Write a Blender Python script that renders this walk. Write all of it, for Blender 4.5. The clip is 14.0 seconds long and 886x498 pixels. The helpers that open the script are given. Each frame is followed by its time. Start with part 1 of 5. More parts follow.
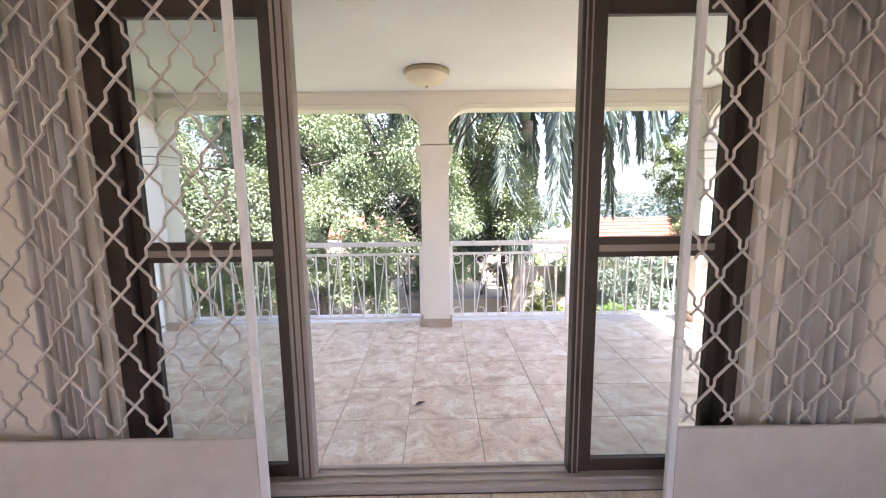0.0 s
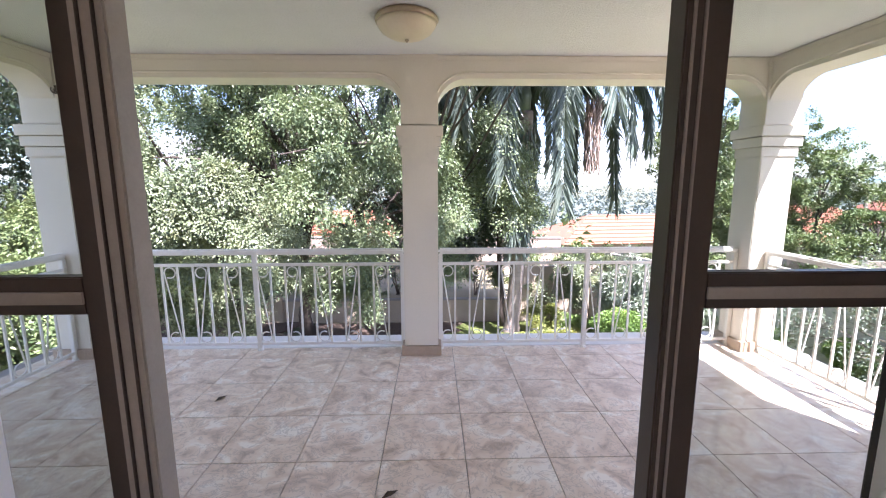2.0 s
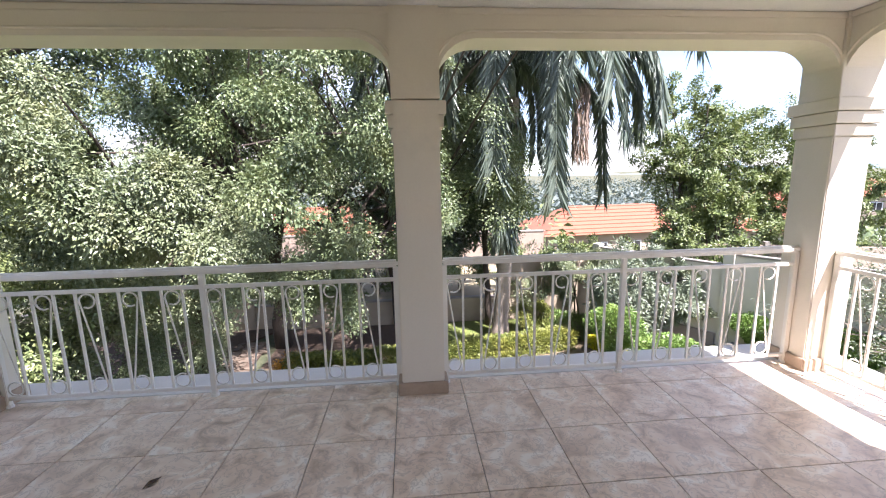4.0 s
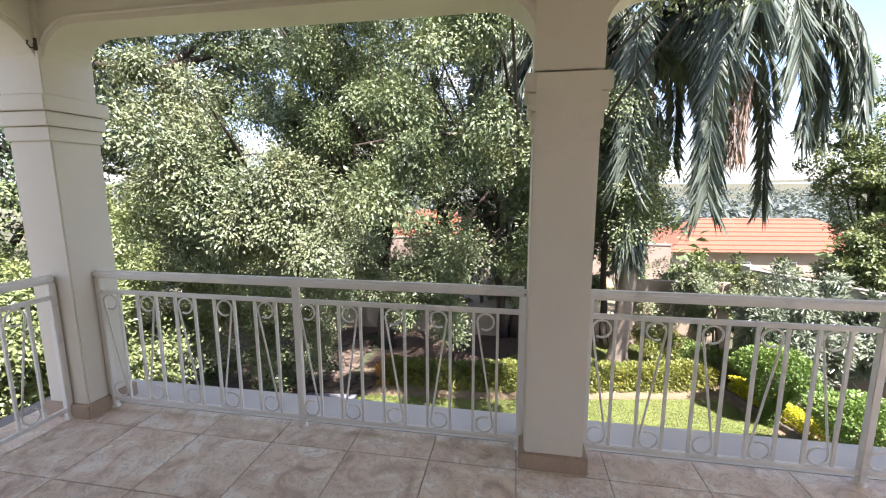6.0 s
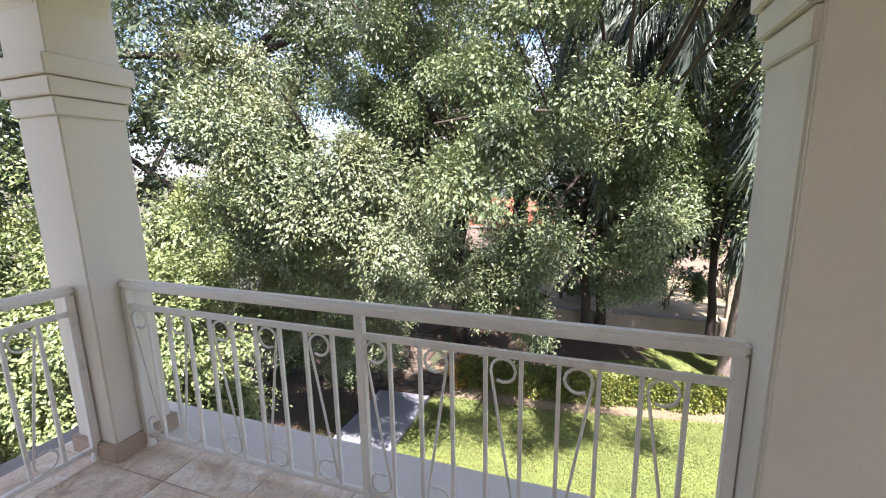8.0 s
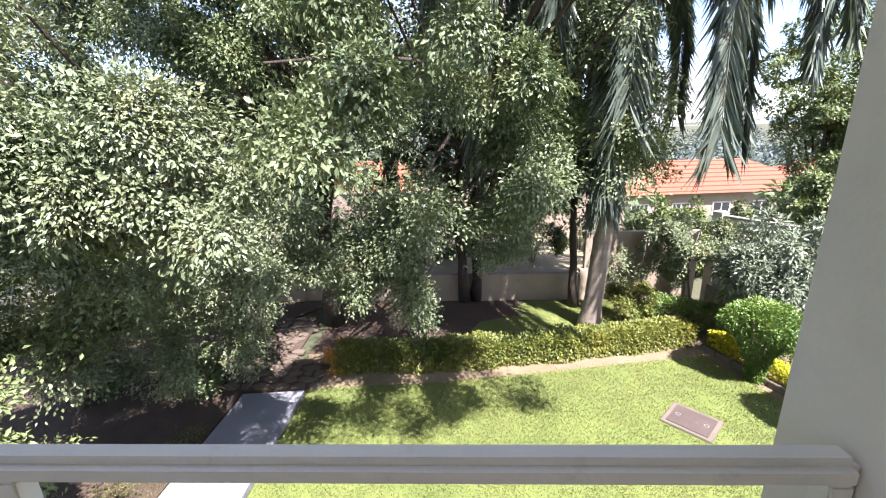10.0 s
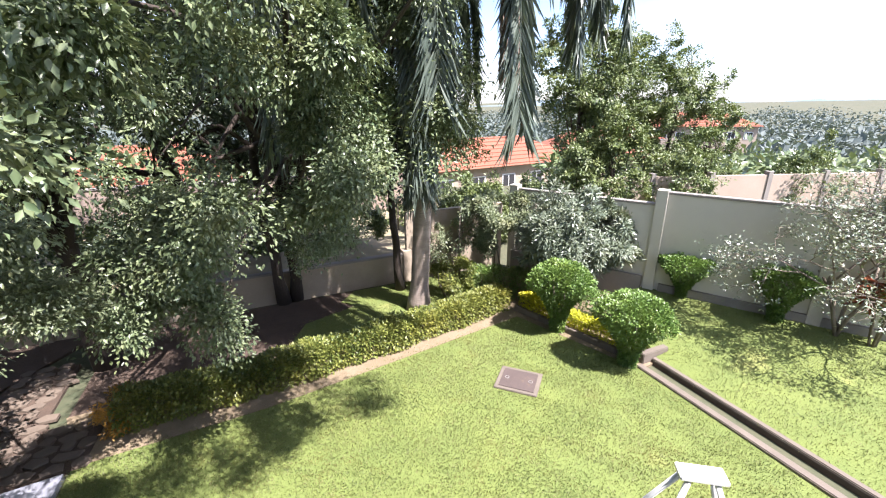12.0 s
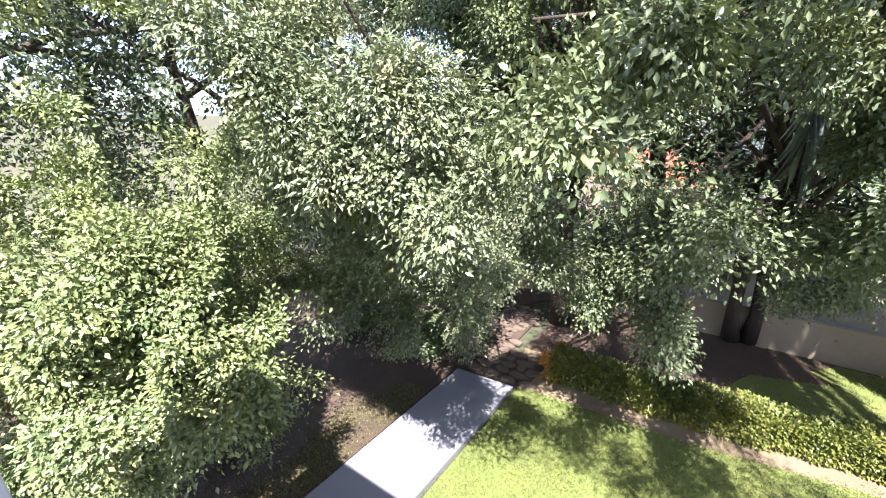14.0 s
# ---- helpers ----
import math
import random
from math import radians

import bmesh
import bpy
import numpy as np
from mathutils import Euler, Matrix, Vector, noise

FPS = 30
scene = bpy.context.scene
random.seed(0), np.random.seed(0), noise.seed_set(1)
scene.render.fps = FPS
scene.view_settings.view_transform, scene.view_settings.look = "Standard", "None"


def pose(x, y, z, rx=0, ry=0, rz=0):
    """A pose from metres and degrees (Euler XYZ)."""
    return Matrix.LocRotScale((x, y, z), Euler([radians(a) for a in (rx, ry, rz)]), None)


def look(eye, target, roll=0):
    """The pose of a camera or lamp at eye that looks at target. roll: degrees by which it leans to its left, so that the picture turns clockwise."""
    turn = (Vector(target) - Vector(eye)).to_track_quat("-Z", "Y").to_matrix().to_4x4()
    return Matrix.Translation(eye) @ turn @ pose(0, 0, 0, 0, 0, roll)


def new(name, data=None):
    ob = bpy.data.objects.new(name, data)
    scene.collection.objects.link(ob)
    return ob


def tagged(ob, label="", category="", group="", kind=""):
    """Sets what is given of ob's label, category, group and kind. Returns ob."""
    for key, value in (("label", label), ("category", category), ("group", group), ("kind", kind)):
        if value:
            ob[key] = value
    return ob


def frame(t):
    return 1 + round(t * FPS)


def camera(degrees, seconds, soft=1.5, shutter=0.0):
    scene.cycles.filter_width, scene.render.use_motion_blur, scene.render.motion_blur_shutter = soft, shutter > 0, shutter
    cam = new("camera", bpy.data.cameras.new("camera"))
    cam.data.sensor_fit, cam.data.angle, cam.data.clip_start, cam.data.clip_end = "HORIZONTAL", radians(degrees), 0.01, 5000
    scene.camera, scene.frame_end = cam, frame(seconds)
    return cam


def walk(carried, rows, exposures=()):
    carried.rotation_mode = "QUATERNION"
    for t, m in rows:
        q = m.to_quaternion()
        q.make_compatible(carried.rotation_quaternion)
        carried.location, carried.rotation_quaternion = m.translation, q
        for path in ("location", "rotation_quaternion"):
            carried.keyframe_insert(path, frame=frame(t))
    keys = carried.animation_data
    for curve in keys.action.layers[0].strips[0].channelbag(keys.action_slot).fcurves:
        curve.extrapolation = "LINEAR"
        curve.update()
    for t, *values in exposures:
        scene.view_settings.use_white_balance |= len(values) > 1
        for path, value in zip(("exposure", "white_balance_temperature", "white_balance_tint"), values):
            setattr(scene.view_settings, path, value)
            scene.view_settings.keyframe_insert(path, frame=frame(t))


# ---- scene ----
cam = camera(93.8, 14.0, soft=1.15)
METRES, EYE, TILT, LEAN, TURN = 6.0, 1.63, 0.0, 0.0, -0.6
ROWS = [
    (0.0, 0.0, 0.0, 0.0, -0.1, -8.16, 0.69),
    (0.5, 0.0107, 0.0542, 0.0011, 0.41, -8.32, 0.49),
    (1.0, 0.0154, 0.0942, -0.0019, 0.3, -8.46, 0.23),
    (1.5, 0.0161, 0.1412, -0.0013, 0.05, -8.58, 0.1),
    (2.0, 0.0112, 0.1716, -0.0023, -0.81, -8.86, 0.12),
    (2.5, 0.0054, 0.2091, -0.003, -2.89, -9.2, 0.05),
    (5.0, -0.0345, 0.38, -0.003, -4.26, -9.81, 1.22),
    (5.5, -0.0387, 0.4123, -0.0043, 3.12, -9.3, 0.6),
    (6.0, -0.0508, 0.436, -0.006, 10.42, -8.98, 0.08),
    (6.5, -0.0735, 0.4752, -0.0107, 16.85, -8.91, -0.05),
    (7.0, -0.0938, 0.5025, -0.0129, 21.39, -9.07, 0.14),
    (7.5, -0.1141, 0.5282, -0.0165, 23.03, -9.61, 0.57),
    (8.0, -0.1234, 0.5768, -0.0119, 19.94, -10.53, 0.97),
    (8.5, -0.1201, 0.6174, -0.0121, 13.35, -11.47, 1.04),
    (11.0, -0.1621, 0.8099, -0.0201, -7.21, -18.58, 1.41),
    (11.5, -0.1545, 0.8449, -0.0184, -16.03, -19.19, 1.03),
    (12.0, -0.1379, 0.8606, -0.0181, -23.35, -18.98, 0.51),
    (12.5, -0.1333, 0.8785, -0.0196, -17.09, -19.0, 0.66),
    (13.0, -0.1538, 0.8889, -0.0202, 1.03, -19.32, 1.17),
    (13.5, -0.1825, 0.886, -0.021, 20.98, -18.75, 0.91),
    (14.0, -0.2039, 0.8827, -0.0204, 35.78, -17.78, 0.02),
]
EXPOSURE = [(0.0, 3.2, 6150, 29), (1.0, 2.92, 6000, 29), (2.0, 2.48, 5950, 27), (2.7, 2.27, 5950, 25), (5.0, 1.80, 6600, 22), (8.0, 1.84, 6500, 23), (11.0, 1.68, 6350, 20), (12.0, 1.61, 6350, 20), (13.0, 1.80, 6400, 20), (14.0, 1.94, 6400, 20)]
walk(cam, [(t, pose(0, 0, EYE, TILT, LEAN, TURN) @ pose(METRES * x, METRES * y, METRES * z, 90 + pitch, roll, yaw)) for t, x, y, z, yaw, pitch, roll in ROWS],
     exposures=EXPOSURE)

# ---- light ----
world = bpy.data.worlds.new("sky")
scene.world = world
world.use_nodes = True
SUN = Vector((0.34, -0.53, 1.0)).normalized()


def make_sky():
    nt = world.node_tree
    bg = nt.nodes["Background"]
    sky = nt.nodes.new("ShaderNodeTexSky")
    sky.sky_type, sky.sun_disc = "NISHITA", False
    sky.sun_elevation = math.asin(SUN.z)
    sky.sun_rotation = math.atan2(SUN.x, SUN.y)
    sky.air_density, sky.dust_density, sky.ozone_density = 0.8, 0.8, 1.2
    co = nt.nodes.new("ShaderNodeTexCoord")
    scale = nt.nodes.new("ShaderNodeMapping")
    scale.inputs["Scale"].default_value = (1.6, 1.6, 4.0)
    cloud = nt.nodes.new("ShaderNodeTexNoise")
    cloud.inputs["Scale"].default_value, cloud.inputs["Detail"].default_value = 1.7, 6
    ramp = nt.nodes.new("ShaderNodeValToRGB")
    ramp.color_ramp.elements[0].position, ramp.color_ramp.elements[1].position = 0.46, 0.66
    mix = nt.nodes.new("ShaderNodeMix")
    mix.data_type = "RGBA"
    mix.inputs[7].default_value = (3.0, 2.98, 2.96, 1)
    nt.links.new(co.outputs["Generated"], scale.inputs[0])
    nt.links.new(scale.outputs[0], cloud.inputs[0])
    nt.links.new(cloud.outputs[0], ramp.inputs[0])
    nt.links.new(ramp.outputs[0], mix.inputs[0])
    nt.links.new(sky.outputs[0], mix.inputs[6])
    nt.links.new(mix.outputs[2], bg.inputs[0])
    bg.inputs[1].default_value = SKY


SKY = 0.135
make_sky()
sun = new("sun", bpy.data.lights.new("sun", "SUN"))
sun.data.energy, sun.data.angle, sun.data.color = 5.6, radians(0.5), (1.0, 0.975, 0.94)
sun.matrix_world = look(SUN * 50, (0, 0, 0))


# ---- materials ----
def principled(name, color, rough=0.6, metal=0.0):
    m = bpy.data.materials.new(name)
    m.use_nodes = True
    b = m.node_tree.nodes["Principled BSDF"]
    b.inputs["Base Color"].default_value = (*color, 1)
    b.inputs["Roughness"].default_value, b.inputs["Metallic"].default_value = rough, metal
    return m, m.node_tree, b


def noise_tex(nt, scale, detail=4, rough=0.55, stretch=None, space="Object"):
    co = nt.nodes.new("ShaderNodeTexCoord")
    n = nt.nodes.new("ShaderNodeTexNoise")
    n.inputs["Scale"].default_value, n.inputs["Detail"].default_value, n.inputs["Roughness"].default_value = scale, detail, rough
    if space == "World":
        source = nt.nodes.new("ShaderNodeNewGeometry").outputs["Position"]
    else:
        source = co.outputs[space]
    if stretch:
        mp = nt.nodes.new("ShaderNodeMapping")
        mp.inputs["Scale"].default_value = stretch
        nt.links.new(source, mp.inputs[0])
        source = mp.outputs[0]
    nt.links.new(source, n.inputs["Vector"])
    return n.outputs["Fac"]


def ramp_of(nt, fac, stops):
    r = nt.nodes.new("ShaderNodeValToRGB")
    e = r.color_ramp.elements
    e[0].position, e[0].color = stops[0][0], (*stops[0][1], 1)
    e[1].position, e[1].color = stops[-1][0], (*stops[-1][1], 1)
    for p, c in stops[1:-1]:
        x = e.new(p)
        x.color = (*c, 1)
    nt.links.new(fac, r.inputs[0])
    return r.outputs[0]


def mixed(nt, fac, a, b, mode="MIX"):
    m = nt.nodes.new("ShaderNodeMix")
    m.data_type, m.blend_type = "RGBA", mode
    for slot, v in ((0, fac), (6, a), (7, b)):
        if isinstance(v, (int, float)):
            m.inputs[slot].default_value = v
        elif isinstance(v, tuple):
            m.inputs[slot].default_value = (*v, 1)
        else:
            nt.links.new(v, m.inputs[slot])
    return m.outputs[2]


def bump(nt, b, height, strength=0.3, distance=0.01):
    n = nt.nodes.new("ShaderNodeBump")
    n.inputs["Strength"].default_value, n.inputs["Distance"].default_value = strength, distance
    nt.links.new(height, n.inputs["Height"])
    nt.links.new(n.outputs[0], b.inputs["Normal"])


def surface(name, light, dark, scale=3.0, rough=0.6, fine=60.0, relief=0.2, metal=0.0, stain=None, space="World", stretch=None, depth=0.006):
    """A surface with broad tone changes, fine grain and relief."""
    m, nt, b = principled(name, light, rough, metal)
    big = noise_tex(nt, scale, 5, 0.6, stretch, space)
    small = noise_tex(nt, fine, 3, 0.6, stretch, space)
    col = ramp_of(nt, big, [(0.3, dark), (0.7, light)])
    col = mixed(nt, 0.35, col, ramp_of(nt, small, [(0.3, dark), (0.7, light)]))
    if stain:
        spots = noise_tex(nt, scale * 0.6, 6, 0.7, None, space)
        col = mixed(nt, ramp_of(nt, spots, [(0.58, (0, 0, 0)), (0.75, (0.7, 0.7, 0.7))]), col, stain)
    nt.links.new(col, b.inputs["Base Color"])
    rr = nt.nodes.new("ShaderNodeMapRange")
    rr.inputs["To Min"].default_value, rr.inputs["To Max"].default_value = max(rough - 0.1, 0.05), min(rough + 0.12, 1)
    nt.links.new(big, rr.inputs[0])
    nt.links.new(rr.outputs[0], b.inputs["Roughness"])
    bump(nt, b, small, relief, depth)
    return m


def leaf_material(name, a, b_, c, rough=0.36, through_light=0.16):
    """Leaves: a tint for each leaf, gloss on top, light coming through."""
    m, nt, b = principled(name, a, rough)
    geo = nt.nodes.new("ShaderNodeNewGeometry")
    col = ramp_of(nt, geo.outputs["Random Per Island"], [(0.0, a), (0.5, b_), (0.93, c), (1.0, tuple(min(v * 1.25, 1) for v in c))])
    patch = noise_tex(nt, 0.7, 3, 0.5, None, "World")
    col = mixed(nt, ramp_of(nt, patch, [(0.35, (0, 0, 0)), (0.65, (0.6, 0.6, 0.6))]), col, c)
    dry = noise_tex(nt, 1.7, 4, 0.6, None, "World")
    col = mixed(nt, ramp_of(nt, dry, [(0.52, (0, 0, 0)), (0.68, (0.42, 0.42, 0.42))]), col, tuple(min(k * v, 1) for k, v in zip((1.3, 1.08, 0.85), c)))
    nt.links.new(col, b.inputs["Base Color"])
    t = nt.nodes.new("ShaderNodeBsdfTranslucent")
    warm = mixed(nt, 1.0, col, (1.0, 1.0, 0.65), "MULTIPLY")
    nt.links.new(warm, t.inputs[0])
    s = nt.nodes.new("ShaderNodeMixShader")
    s.inputs[0].default_value = through_light
    out = nt.nodes["Material Output"]
    nt.links.new(b.outputs[0], s.inputs[1])
    nt.links.new(t.outputs[0], s.inputs[2])
    nt.links.new(s.outputs[0], out.inputs[0])
    return m


def tile_material():
    m, nt, b = principled("tile", (0.42, 0.36, 0.30), 0.32)
    info = nt.nodes.new("ShaderNodeObjectInfo")
    geo = nt.nodes.new("ShaderNodeNewGeometry")
    shift = nt.nodes.new("ShaderNodeVectorMath")
    shift.operation = "MULTIPLY_ADD"
    nt.links.new(info.outputs["Random"], shift.inputs[0])
    shift.inputs[1].default_value = (37, 53, 11)
    nt.links.new(geo.outputs["Position"], shift.inputs[2])
    clouds = nt.nodes.new("ShaderNodeTexNoise")
    clouds.inputs["Scale"].default_value, clouds.inputs["Detail"].default_value = 5.0, 7
    clouds.inputs["Distortion"].default_value = 1.2
    nt.links.new(shift.outputs[0], clouds.inputs["Vector"])
    veins = nt.nodes.new("ShaderNodeTexNoise")
    veins.inputs["Scale"].default_value, veins.inputs["Detail"].default_value = 11.0, 8
    veins.inputs["Distortion"].default_value = 2.2
    nt.links.new(shift.outputs[0], veins.inputs["Vector"])
    col = ramp_of(nt, clouds.outputs["Fac"], [(0.30, (0.50, 0.365, 0.265)), (0.44, (0.74, 0.585, 0.45)), (0.56, (0.82, 0.685, 0.55)), (0.64, (0.90, 0.82, 0.71))])
    col = mixed(nt, ramp_of(nt, veins.outputs["Fac"], [(0.50, (0, 0, 0)), (0.55, (0.45, 0.45, 0.45)), (0.60, (0, 0, 0))]), col, (0.31, 0.25, 0.21))
    dust = noise_tex(nt, 1.3, 5, 0.6, None, "World")
    col = mixed(nt, ramp_of(nt, dust, [(0.45, (0, 0, 0)), (0.75, (0.35, 0.35, 0.35))]), col, (0.70, 0.60, 0.51))
    nt.links.new(col, b.inputs["Base Color"])
    rough = nt.nodes.new("ShaderNodeMapRange")
    rough.inputs["To Min"].default_value, rough.inputs["To Max"].default_value = 0.24, 0.42
    nt.links.new(dust, rough.inputs[0])
    nt.links.new(rough.outputs[0], b.inputs["Roughness"])
    bump(nt, b, veins.outputs["Fac"], 0.12, 0.003)
    return m


def glass_material():
    m = bpy.data.materials.new("glass")
    m.use_nodes = True
    nt = m.node_tree
    nt.nodes.remove(nt.nodes["Principled BSDF"])
    clear, gloss, mix = nt.nodes.new("ShaderNodeBsdfTransparent"), nt.nodes.new("ShaderNodeBsdfGlossy"), nt.nodes.new("ShaderNodeMixShader")
    clear.inputs[0].default_value = (0.80, 0.83, 0.82, 1)
    gloss.inputs["Roughness"].default_value = 0.02
    lw = nt.nodes.new("ShaderNodeLayerWeight")
    power = nt.nodes.new("ShaderNodeMath")
    power.operation = "POWER"
    power.inputs[1].default_value = 4.0
    amount = nt.nodes.new("ShaderNodeMapRange")
    amount.inputs["To Min"].default_value, amount.inputs["To Max"].default_value = 0.035, 0.9
    nt.links.new(lw.outputs["Facing"], power.inputs[0])
    nt.links.new(power.outputs[0], amount.inputs[0])
    nt.links.new(amount.outputs[0], mix.inputs[0])
    nt.links.new(clear.outputs[0], mix.inputs[1])
    nt.links.new(gloss.outputs[0], mix.inputs[2])
    nt.links.new(mix.outputs[0], nt.nodes["Material Output"].inputs[0])
    return m



def cloth_material():
    m, nt, b = principled("cloth", (0.82, 0.79, 0.74), 0.95)
    weave = noise_tex(nt, 180, 2, 0.5, (1, 1, 0.3), "World")
    nt.links.new(ramp_of(nt, weave, [(0.3, (0.76, 0.73, 0.68)), (0.7, (0.86, 0.83, 0.78))]), b.inputs["Base Color"])
    t, s = nt.nodes.new("ShaderNodeBsdfTranslucent"), nt.nodes.new("ShaderNodeMixShader")
    t.inputs[0].default_value = (0.82, 0.78, 0.72, 1)
    s.inputs[0].default_value = 0.5
    nt.links.new(b.outputs[0], s.inputs[1])
    nt.links.new(t.outputs[0], s.inputs[2])
    nt.links.new(s.outputs[0], nt.nodes["Material Output"].inputs[0])
    return m


